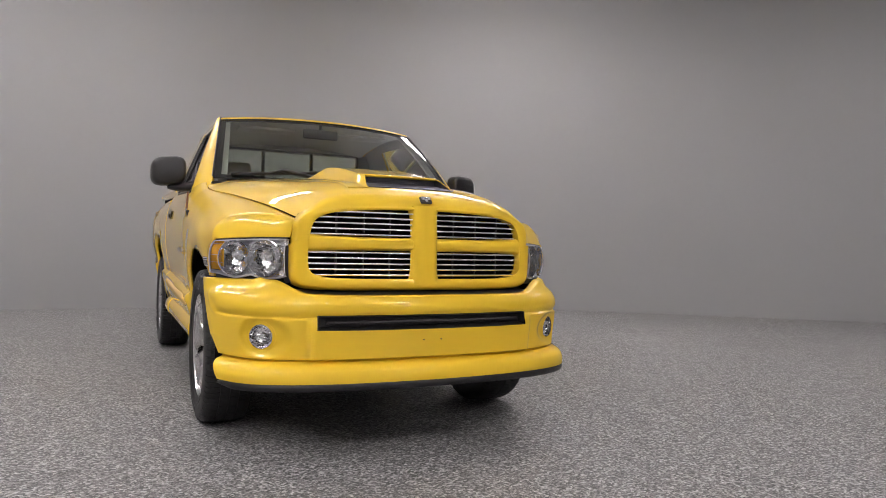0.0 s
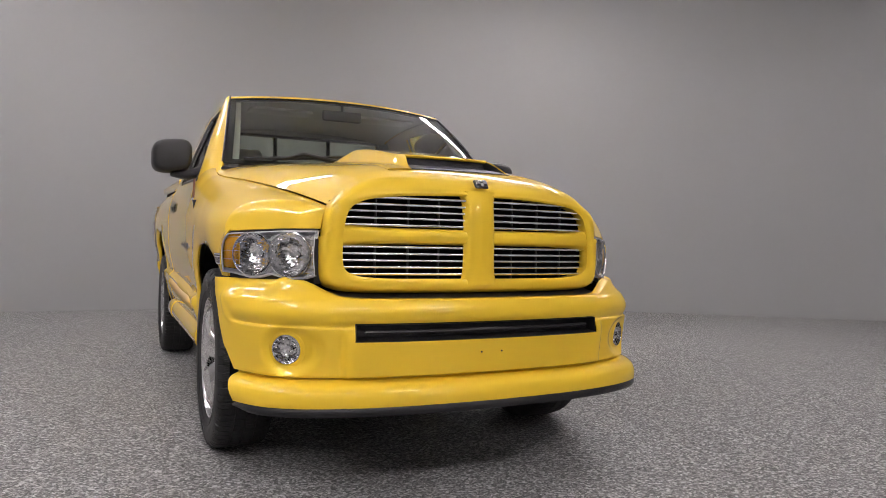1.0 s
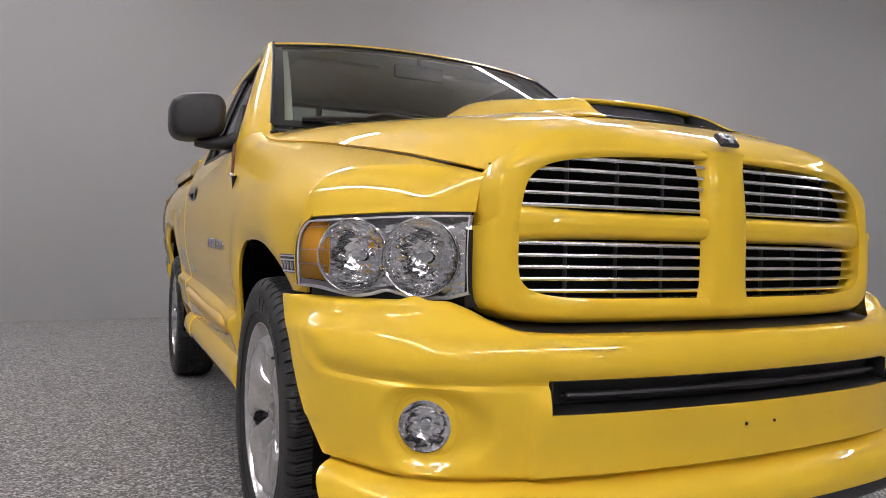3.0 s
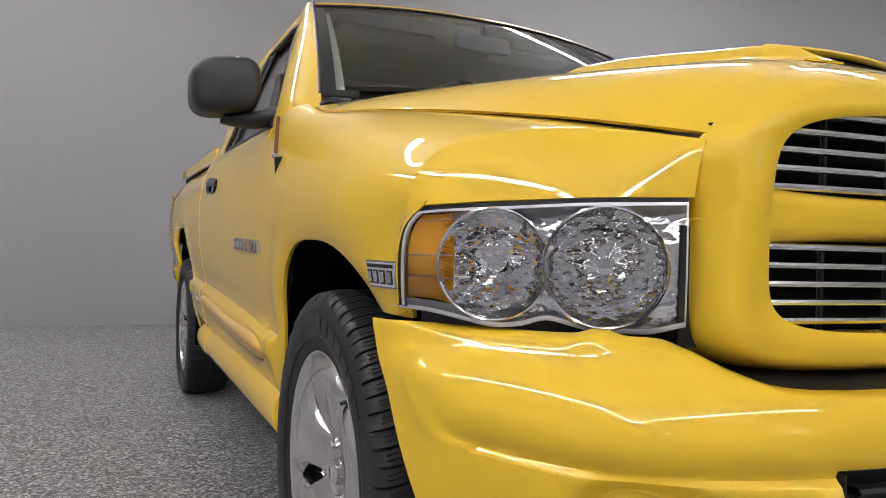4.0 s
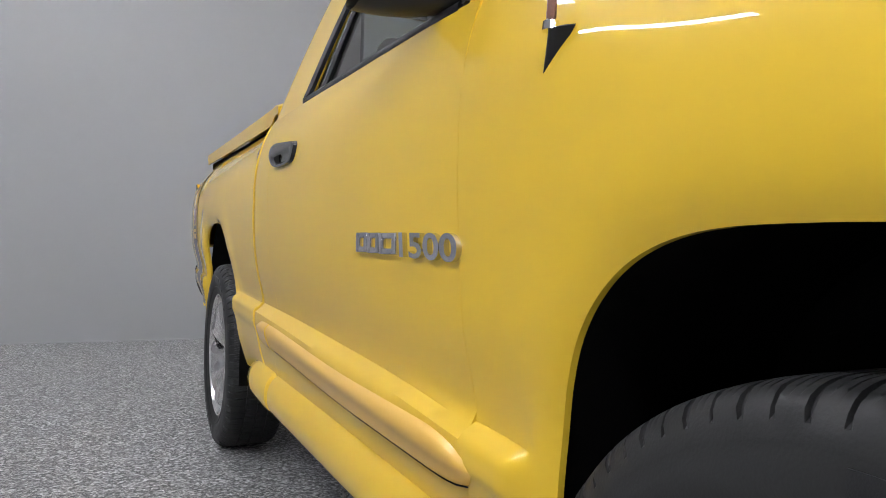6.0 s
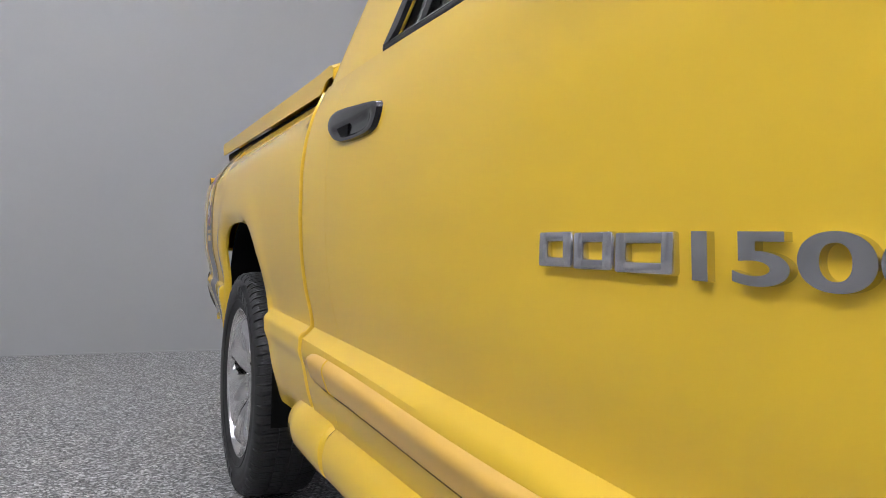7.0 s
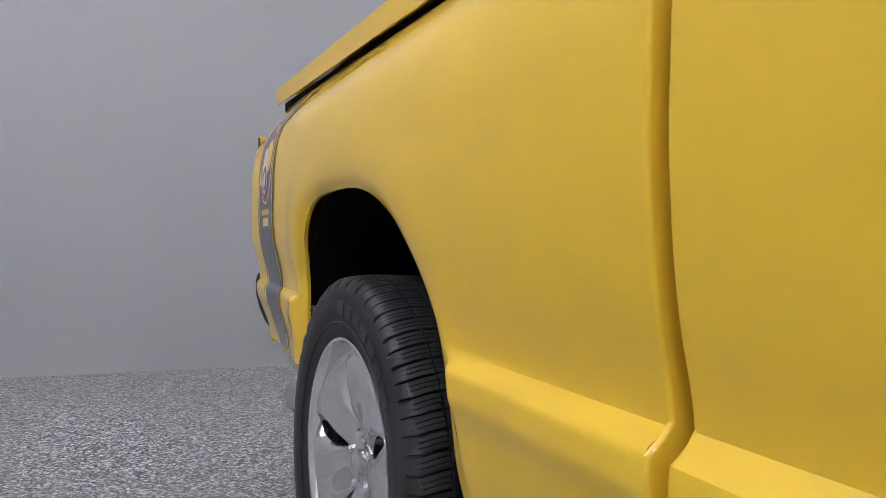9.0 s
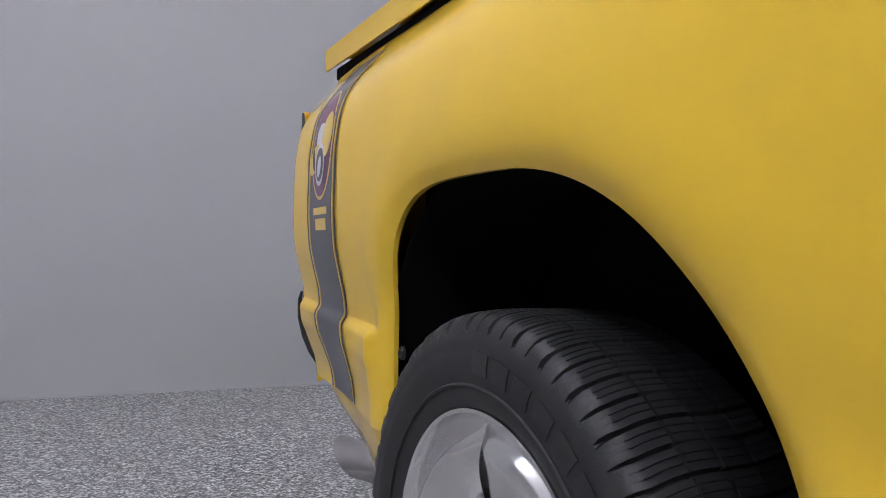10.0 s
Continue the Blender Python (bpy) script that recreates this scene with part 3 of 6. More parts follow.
def make_hood():
    n, m = 64, 60

    def fn(u, v):
        q = lerp(-1, 1, u)
        yf = seam_y(q * 0.608) - 0.012 - 0.014 * abs(q) ** 12
        y = lerp(yf, hood_rear(q * 0.86), v ** 1.15)
        x = q * (SHUT_X(max(y, -0.809)) - 0.007)
        return x, y, hood_z(x, y) - 0.003 * max(0, 1 - (y - yf) / 0.012)
    g = Geo().grid(fn, n, m)
    # turned-down side edges
    for sgn in (-1, 1):
        g.grid(lambda u, v: (sgn * (SHUT_X(lerp(-0.809, 0.40, u)) - 0.007 - 0.001 * v), lerp(-0.809, 0.40, u), SHUT_Z(lerp(-0.809, 0.40, u)) - 0.02 * v), 30, 1)
    return g.outward((0, -0.2, 0.6))


part("hood", make_hood(), PAINT, TRUCK, thick=0.006)


def cheek_in(y):
    """Half width of the mouth."""
    return lerp(0.238, 0.205, smooth(-0.746, -0.57, y))


def scoop_rise(x, y):
    full = 0.073 * smooth(0.36, 0.0, y) - 0.026 * smooth(-0.05, -0.57, y)
    full *= 1 - (1 - min(1, max(0, (y + 0.748) / 0.21))) ** 1.45
    wt, wb = lerp(0.212, 0.215, smooth(-0.7, 0.2, y)), lerp(0.262, 0.335, smooth(-0.746, 0.1, y))
    return full * (1 - smooth(wt, wb, abs(x)))


def make_scoop():
    """The raised duct: its mouth looks forward between two raked cheeks, black inside."""
    g, walls = Geo(), []

    def lid(u, v):
        q = lerp(-1, 1, u)
        y = lerp(-0.57 - 0.045 * max(0, 1 - (q * 1.65) ** 2), 0.27, v)
        x = q * 0.34
        return x, y, hood_z(x, y) + max(scoop_rise(x, max(y, -0.57)), -0.002) + (0.0015 if abs(q) < 0.97 else -0.003)
    g.grid(lid, 56, 36)
    a, b = 11 / 56, 45 / 56
    g.grid(lambda u, v: (lid(lerp(a, b, u), 0)[0], lid(lerp(a, b, u), 0)[1] - 0.005 * math.sin(v * math.pi), lid(lerp(a, b, u), 0)[2] - 0.007 * (1 - math.cos(v * math.pi)) / 2), 34, 6)
    for s in (-1, 1):
        def cheek(u, v):
            y = lerp(-0.748, -0.57, u)
            x = s * lerp(0.34, cheek_in(y), v)
            return x, y, hood_z(x, y) + scoop_rise(x, y) + (0.0015 if v > 0.03 else -0.003)
        g.grid(cheek, 14, 16)
        walls.append(Geo().grid(lambda u, v: (s * (cheek_in(lerp(-0.748, -0.45, u)) + 0.001 - 0.002 * v), lerp(-0.748, -0.45, u), cheek(min(1, u * 1.67), 1)[2] - 0.002 - 0.056 * v * min(1, u * 1.67)), 14, 2))
    return g.outward((0, -0.2, 0.8)), walls


SCOOP, WALLS = make_scoop()
SCOOP = part("hood_scoop", SCOOP, PAINT, TRUCK, thick=0.004)
for g in WALLS:
    part("duct_wall", g, BLACK, SCOOP, "black duct wall", thick=0.001)
part("scoop_floor", Geo().grid(lambda u, v: (lerp(-1, 1, u) * (cheek_in(lerp(-0.742, -0.42, v)) - 0.003), lerp(-0.742, -0.42, v), hood_z(lerp(-1, 1, u) * 0.2, lerp(-0.742, -0.42, v)) + 0.004), 10, 8), BLACK, TRUCK, "black scoop mouth", thick=0.002)
part("scoop_back", Geo().grid(lambda u, v: (lerp(-0.2, 0.2, u), -0.44, hood_z(lerp(-0.2, 0.2, u), -0.44) + 0.044 * v), 8, 2), DARK, TRUCK, thick=0.002)
G = Geo()
for i in range(53):
    x = lerp(-0.195, 0.195, i / 52)
    for k in (-1, 1):
        x1, yf = min(0.2, max(-0.2, x + 0.036 * k)), -0.562 - 0.045 * max(0, 1 - (x / 0.2) ** 2)
        G.tube([(x, yf - 0.012, hood_z(x, yf) + 0.003), (x1, yf + 0.006, hood_z(x1, yf) + 0.038)], 0.0019, 4)
part("scoop_mesh", G, MESH, TRUCK, "dark grey mesh in the scoop mouth")
G = Geo().box((-0.030, -0.021, -0.006), (0.030, 0.021, 0.006), 0.005, 3)
M = pose(0, -0.913, 1.207, 48)
EMBLEM = part("hood_emblem", Geo().add(G, M), BLACK, TRUCK, "small black and chrome badge")
for x, y, w, h in ((-0.016, 0.006, 0.008, 0.011), (0.016, 0.006, 0.008, 0.011), (0.0, -0.008, 0.007, 0.009), (0.0, 0.011, 0.004, 0.005)):
    part("emblem_bar", Geo().box((x - w, y - h, 0.004), (x + w, y + h, 0.010), 0.002, 2, M), CHROME, EMBLEM)

# ---- grille ----
def face_y(x):
    return -0.932 + 0.05 * (abs(x) / 0.56) ** 2.2


def nose_bow(z):
    """How far the nose leans back above its middle."""
    return 0.022 * max(0, (z - 0.96) / 0.2) ** 2


def opening(th):
    """Outline of the grille's opening."""
    c, s = math.cos(th), math.sin(th)
    n = 8.0
    r = (abs(c) ** n + abs(s) ** n) ** (-1 / n)
    x, z = c * r * (0.567 - 0.030 * max(0, s * r)), 0.988 + s * r * (0.168 if s > 0 else 0.164)
    if s > 0:
        z -= 0.028 * (abs(x) / 0.55) ** 2 * smooth(0.2, 0.9, s * r)
    return x, z


def nose_edge(th):
    """Outer edge of the nose: on the hood's top above, folded back beside the lamps and below."""
    c, s = math.cos(th), math.sin(th)
    n = 9.0
    r = (abs(c) ** n + abs(s) ** n) ** (-1 / n)
    x = c * r * (0.628 if s > 0 else 0.642)
    z = 0.985 + s * r * (0.135 if s > 0 else 0.222)
    side = Vector((x, face_y(x) + 0.085, z))
    if s <= 0:
        return side, 0.0
    w = smooth(0.55, 0.97, s * r)
    xt = c * r * 0.606
    return side.lerp(Vector((xt, seam_y(xt), hood_z(xt, seam_y(xt)))), w), w


def make_surround():
    flat, roll = 8, 10

    def fn(u, v):
        th = 2 * math.pi * u
        j = round(v * (3 + flat + roll))
        ox, oz = opening(th)
        if j < 3:
            k = 1 - j / 3
            return ox - 0.004 * k * math.cos(th), face_y(ox) + nose_bow(oz) + 0.05 * k ** 1.6 + 0.004, oz
        d, w = nose_edge(th)
        gap = max(0.012, d.z - oz)
        fall = min(0.045 * max(0.3, (hood_z(d.x, d.y + 0.012) - hood_z(d.x, d.y)) / 0.012), gap * 0.55)
        fx, fz = lerp(d.x * 0.965, d.x * 0.992, w), lerp(d.z - 0.02 * math.sin(th), d.z - min(0.062, gap * 0.75), w)
        if math.sin(th) < 0:
            fz = d.z + 0.022
        if j <= 3 + flat:
            k = (j - 3) / flat
            x, z = lerp(ox, fx, k), lerp(oz, fz, k)
            return x, face_y(x) + nose_bow(z) + 0.004 * (1 - k) ** 3 - 0.003 * math.sin(math.pi * k), z
        k = (j - 3 - flat) / roll
        p0 = Vector((fx, face_y(fx) + nose_bow(fz), fz))
        p1 = Vector((d.x, face_y(d.x) + lerp(0.006, 0.004 + nose_bow(d.z - fall), w), lerp(d.z, d.z - fall, w)))
        return p0 * (1 - k) ** 2 + p1 * 2 * k * (1 - k) + d * k * k
    return Geo().grid(fn, 240, 3 + flat + roll, loop=True).outward((0, 0, 0.98))


part("grille_surround", make_surround(), PAINT, TRUCK, thick=0.006)


def rounded_bar(p0, p1, up, out, wide, deep, n=40, m=20, flare=0.0):
    """A bar from p0 to p1 with a low ridged section; flare widens its ends."""
    p0, p1, up, out = (Vector(q) for q in (p0, p1, up, out))

    def fn(u, v):
        c = p0.lerp(p1, u)
        w = wide * (1 + flare * abs(2 * u - 1) ** 7)
        a = lerp(-1, 1, v)
        c = c + Vector((0, face_y(c.x) - face_y(0), 0)) if abs(up.z) > 0.5 else c
        c = c + Vector((0, nose_bow(c.z) * (abs(up.z) < 0.5), 0))
        return c + up * a * w + out * deep * (1 - abs(a) ** 6 * 0.86 - 0.14 * abs(a))
    return Geo().grid(fn, n, m).outward((0, 0, 0.98))


part("grille_crossbar", rounded_bar((-0.582, -0.893, 0.989), (0.582, -0.893, 0.989), (0, 0, 1), (0, -1, 0), 0.032, 0.032, flare=0.5), PAINT, TRUCK, thick=0.004)
part("grille_crossbar", rounded_bar((0, -0.906, 0.800), (0, -0.906, 1.178), (1, 0, 0), (0, -1, 0), 0.072, 0.034, flare=0.3), PAINT, TRUCK, thick=0.004)
part("radiator_panel", Geo().grid(lambda u, v: (lerp(-0.6, 0.6, u), face_y(lerp(-0.6, 0.6, u)) + 0.075, lerp(0.79, 1.168 - 0.045 * smooth(0.2, 0.6, abs(lerp(-0.6, 0.6, u))), v)), 20, 8), DARK, TRUCK, "black radiator panel", thick=0.01)
for s in (-1, 1):
    for z0, z1 in ((0.832, 0.955), (1.022, 1.146)):
        for k in range(5):
            z = lerp(z0, z1, (k + 0.35) / 4.7)
            x1 = 0.568 - (0.030 * max(0, (z - 1.0) / 0.12) if z > 1.0 else 0)
            g = Geo().grid(lambda u, v: (s * lerp(0.06, x1, u), face_y(lerp(0.06, x1, u)) + 0.028 + 0.006 * math.cos(v * 2 * math.pi), z + 0.0052 * math.sin(v * 2 * math.pi)), 14, 8)
            part("grille_bar", g, SLAT, TRUCK, "polished horizontal grille bar", solid=True)
        for x in (0.17, 0.30, 0.43):
            part("grille_rod", Geo().tube([(s * x, face_y(x) + 0.05, z0 - 0.01), (s * x, face_y(x) + 0.05, z1 + 0.01)], 0.005, 6), BLACK, TRUCK)

# ---- front bumper ----
BX = spline([(0, 0), (0.30, 0.30), (0.56, 0.56), (0.70, 0.70), (0.815, 0.80), (0.975, 0.885), (1.12, 0.940), (1.30, 0.968), (1.34, 0.972)])
BY = spline([(0, -1.005), (0.30, -0.992), (0.56, -0.952), (0.70, -0.905), (0.815, -0.840), (0.975, -0.700), (1.12, -0.570), (1.30, -0.405), (1.34, -0.365)])
BTOP = curve([(0, 0.752), (0.50, 0.753), (0.58, 0.758), (0.64, 0.776), (0.70, 0.802), (0.75, 0.816), (0.80, 0.817), (0.855, 0.825), (0.91, 0.815), (1.0, 0.812), (1.12, 0.812), (1.30, 0.808)])
BOUT = curve([(0.330, 0.058), (0.36, 0.062), (0.385, 0.064), (0.405, 0.060), (0.425, 0.050), (0.437, 0.036), (0.445, 0.018), (0.449, 0.0), (0.4525, -0.016), (0.457, -0.016), (0.4605, -0.003), (0.466, 0.002), (0.485, 0.002), (0.53, 0.006), (0.58, 0.012), (0.63, 0.0145), (0.6415, 0.0145), (0.6445, 0.0135), (0.6485, 0.009), (0.652, 0.0065), (0.656, 0.007), (0.662, 0.010), (0.676, 0.0165), (0.69, 0.0185), (0.705, 0.0168), (0.72, 0.0115), (0.735, 0.0035), (0.745, -0.003)])


BEND = curve([(0.36, 0.968), (0.46, 1.050), (0.50, 1.085), (0.55, 1.124), (0.60, 1.160), (0.65, 1.192), (0.70, 1.220), (0.76, 1.268), (0.81, 1.300)])
# the crease over the fog lamps turns up along the wheel arch
RISE = curve([(0.98, 0.0), (1.05, 0.004), (1.10, 0.022), (1.14, 0.052), (1.165, 0.090), (1.18, 0.130), (1.20, 0.17)])


BROLL = curve([(0.735, 0.0), (0.742, -0.0042), (0.75, -0.0105), (0.758, -0.019), (0.766, -0.028), (0.780, -0.041), (0.80, -0.053), (0.83, -0.060)])


def bump_end(z):
    return BEND(z)


FOG_S = 0.785


def bumper_at(s, z, sgn=-1, extra=0.0):
    x, y = BX(s), BY(s)
    dx, dy = BX(s + 0.01) - BX(s - 0.01), BY(s + 0.01) - BY(s - 0.01)
    if s < 0.02:
        dx, dy = 1, 0
    if s > 1.32:
        dx, dy = BX(1.33) - BX(1.31), BY(1.33) - BY(1.31)
    ln = math.hypot(dx, dy)
    nx, ny = dy / ln, -dx / ln
    zc = max(z - RISE(s) * smooth(0.54, 0.64, z), min(z, 0.53))
    out = lerp(BOUT(zc), 0.0125 + 0.0035 * smooth(0.66, 0.71, zc) + 0.005 * math.exp(-((zc - 0.645) / 0.016) ** 2), smooth(1.03, 1.10, s) if z > 0.54 else 0)
    o = out * (1 - 0.6 * smooth(0.9, 1.3, s) * (1 if z > 0.5 else 0.4)) + extra
    mid = smooth(0.585, 0.565, s)
    o += 0.018 * mid * smooth(0.66, 0.60, z) * smooth(0.44, 0.47, z)
    # bowl round the fog lamp
    r = math.hypot((s - FOG_S) / (1.55 if s < FOG_S else 1.0), z - 0.562)
    o -= 0.024 * smooth(0.100, 0.060, r)
    x, y = x + nx * o, y + ny * o
    return (sgn * x, y, z)


def make_bumper():
    g = Geo()
    zs = [0.362, 0.372, 0.385, 0.40, 0.415, 0.42, 0.431, 0.438, 0.4435, 0.448, 0.451, 0.4535, 0.456, 0.459, 0.4625, 0.467, 0.475, 0.488] + [0.505 + 0.01 * k for k in range(9)] + [0.595, 0.606, 0.617, 0.628, 0.636, 0.6415, 0.6445, 0.6485, 0.652, 0.656, 0.662, 0.675, 0.69, 0.705, 0.72, 0.735]
    low = len(zs)
    tops = 12
    ss = [0.0, 0.1, 0.2, 0.3, 0.4, 0.48, 0.54, 0.562, 0.572, 0.58, 0.59] + [0.60 + 0.01 * k for k in range(32)] + [0.92 + 0.013 * k for k in range(31)]
    full = [-s for s in ss[:0:-1]] + ss

    def fn(u, v):
        s0 = full[round(u * (len(full) - 1))]
        sgn = -1 if s0 < 0 else 1
        j = round(v * (low + tops - 1))
        zz = zs[j] if j < low else 0.74
        a = abs(s0)
        s = a if a < 0.9 else lerp(0.9, bump_end(zz), (a - 0.9) / 0.41)
        if j < low:
            return bumper_at(s, zz, sgn)
        t = (j - low + 1) / tops
        z = lerp(0.735, BTOP(s), 1 - (1 - t) ** 1.5)
        s = a if a < 0.9 else lerp(0.9, bump_end(z), (a - 0.9) / 0.41)
        p = bumper_at(s, 0.735, sgn, (BROLL(z) - 0.030 * max(0, (t - 0.6) / 0.4) ** 2) * (1 - 0.9 * smooth(1.08, 1.26, s)))
        return p[0], p[1], z
    hole = [i for i, z in enumerate(zs) if 0.594 < z < 0.6615]
    c = len(ss) - 1
    k0, k1 = c - 6, c + 6
    g.grid(fn, len(full) - 1, low + tops - 1, skip=lambda i, j: (k0 <= i < k1 and hole[0] <= j < hole[-1] + 1) or (j + 1 < low and math.hypot((abs(full[i]) + abs(full[i + 1])) / 2 - FOG_S, (zs[j] + zs[j + 1]) / 2 - 0.562) < 0.060))
    return g.outward((0, 0, 0.6))


part("front_bumper", make_bumper(), PAINT, TRUCK, thick=0.006)
g = Geo()
for z, k in ((0.596, 1), (0.659, -1)):
    g.grid(lambda u, v: (lerp(-0.54, 0.54, u), bumper_at(abs(lerp(-0.54, 0.54, u)), z)[1] + 0.004 + 0.07 * v, z + k * 0.012 * v), 20, 3)
for s in (-1, 1):
    g.grid(lambda u, v: (s * (0.54 - 0.01 * v), bumper_at(0.54, 0.63)[1] + 0.004 + 0.07 * v, lerp(0.596, 0.659, u)), 3, 3)
g.grid(lambda u, v: (lerp(-0.54, 0.54, u), bumper_at(abs(lerp(-0.54, 0.54, u)), 0.63)[1] + 0.055, lerp(0.59, 0.665, v)), 20, 2)
part("bumper_intake", g, BLACK, TRUCK, "black recessed bumper opening", thick=0.002)
part("intake_spoiler", Geo().grid(lambda u, v: (lerp(-0.5, 0.5, u), bumper_at(abs(lerp(-0.5, 0.5, u)), 0.63)[1] + 0.03 + 0.012 * math.cos(v * 6.283), 0.628 + (0.008 + 0.006 * math.exp(-(lerp(-0.5, 0.5, u) / 0.06) ** 2)) * math.sin(v * 6.283)), 24, 8), BLACK, TRUCK, solid=True)


def lip_pt(s0, v):
    s, sgn = abs(s0), (-1 if s0 < 0 else 1)
    a = v * 2 * math.pi
    end = smooth(0.98, 0.86, s)
    p = bumper_at(s, 0.362, sgn, -0.012 + 0.013 * math.cos(a))
    return p[0], p[1], 0.347 + (0.007 + 0.013 * end) * math.sin(a)


part("air_dam_lip", Geo().grid(lambda u, v: lip_pt(lerp(-0.972, 0.972, u), v), 80, 10), BLACK, TRUCK, "black rubber edge under the bumper", solid=True)
part("bumper_gap_filler", Geo().grid(lambda u, v: (lerp(-0.62, 0.62, u), face_y(lerp(-0.62, 0.62, u)) - 0.035 + 0.12 * v, 0.752 + 0.02 * v), 24, 3), BLACK, TRUCK, thick=0.006)
for x in (-0.045, 0.045):
    p = bumper_at(abs(x), 0.545, 1 if x > 0 else -1)
    part("plug", Geo().revolve([(0, 0), (0, 0.004), (-0.003, 0.003), (-0.004, 0)], 8, "y", (x, p[1] - 0.0005, p[2])), BLACK, TRUCK)


def make_fog():
    top = Geo().revolve([(0.008, 0.0565), (0.001, 0.0560), (0.000, 0.0550), (0.004, 0.0535)], 32, "y")
    bowl = Geo().revolve([(0.003, 0.0538), (0.014, 0.047), (0.026, 0.032), (0.030, 0.012), (0.031, 0.0)], 32, "y")
    lens = Geo().revolve([(0.0, 0.053), (-0.005, 0.040), (-0.008, 0.022), (-0.009, 0.0)], 32, "y")
    return top, bowl, lens


for s in (-1, 1):
    p = bumper_at(FOG_S, 0.562, s)
    M = Matrix.Translation((p[0] - s * 0.001, p[1] - 0.001, p[2])) @ pose(0, 0, 0, 0, 0, s * 30) @ Matrix.Scale(1.0, 4)
    a, b, c = make_fog()
    BEZEL = Geo().grid(lambda u, v: bumper_at(FOG_S + (0.0555 + 0.017 * max(0, v - 0.25) / 0.75) * math.cos(u * 6.2832), 0.562 + (0.0555 + 0.017 * max(0, v - 0.25) / 0.75) * math.sin(u * 6.2832), s, 0.0014 - 0.012 * max(0, 0.25 - v) / 0.25 - 0.0016 * smooth(0.85, 1.0, v)), 48, 16, loop=False)
    part("fog_bezel", BEZEL.outward((p[0] * 0.7, p[1] + 0.4, p[2])), PAINT, TRUCK)
    FOG = part("fog_lamp", Geo().add(a, M), CHROME, TRUCK, "round clear fog lamp in the bumper")
    part("reflector", Geo().add(b, M), REFLECT, FOG)
    part("lens", Geo().add(c, M), LENS, FOG)
    part("bulb_cap", Geo().revolve([(0.002, 0.0), (0.004, 0.010), (0.018, 0.012)], 16, "y").add(Geo()), CHROME, FOG).matrix_basis = M

# ---- headlamps ----
LX = curve([(0.0, 0.653), (0.3, 0.740), (0.6, 0.838), (0.8, 0.905), (0.92, 0.940), (1.0, 0.953)])
LY = curve([(0.0, -0.814), (0.3, -0.733), (0.6, -0.640), (0.8, -0.565), (0.92, -0.515), (1.0, -0.475)])
LBOT = curve([(0.0, 0.832), (0.15, 0.818), (0.30, 0.817), (0.38, 0.823), (0.47, 0.831), (0.56, 0.820), (0.64, 0.816), (0.72, 0.822), (0.86, 0.833), (1.0, 0.837)])
LTOP = curve([(0.0, 1.004), (0.3, 1.003), (0.6, 0.997), (0.85, 0.991), (0.95, 0.984), (1.0, 0.970)])

LEND = curve([(-0.1, 0.976), (0.6, 0.975), (0.8, 0.966), (0.9, 0.948), (1.0, 0.908), (1.05, 0.885), (1.10, 0.875)])


def lamp_pt(s, q, back=0.0):
    """A point of the lamp's front, s from inner to outer end, q from bottom to top, sunk by back."""
    x, y = LX(s), LY(s)
    bulge = 0.012 * math.sin(math.pi * q)
    nx, ny = 0.66, -0.75
    k = bulge - back
    return -(x + nx * k), y + ny * k, lerp(LBOT(s), LTOP(s), q)


def lamp_sz(s, z, back=0.0):
    return lamp_pt(s, (z - LBOT(s)) / (LTOP(s) - LBOT(s)), back)


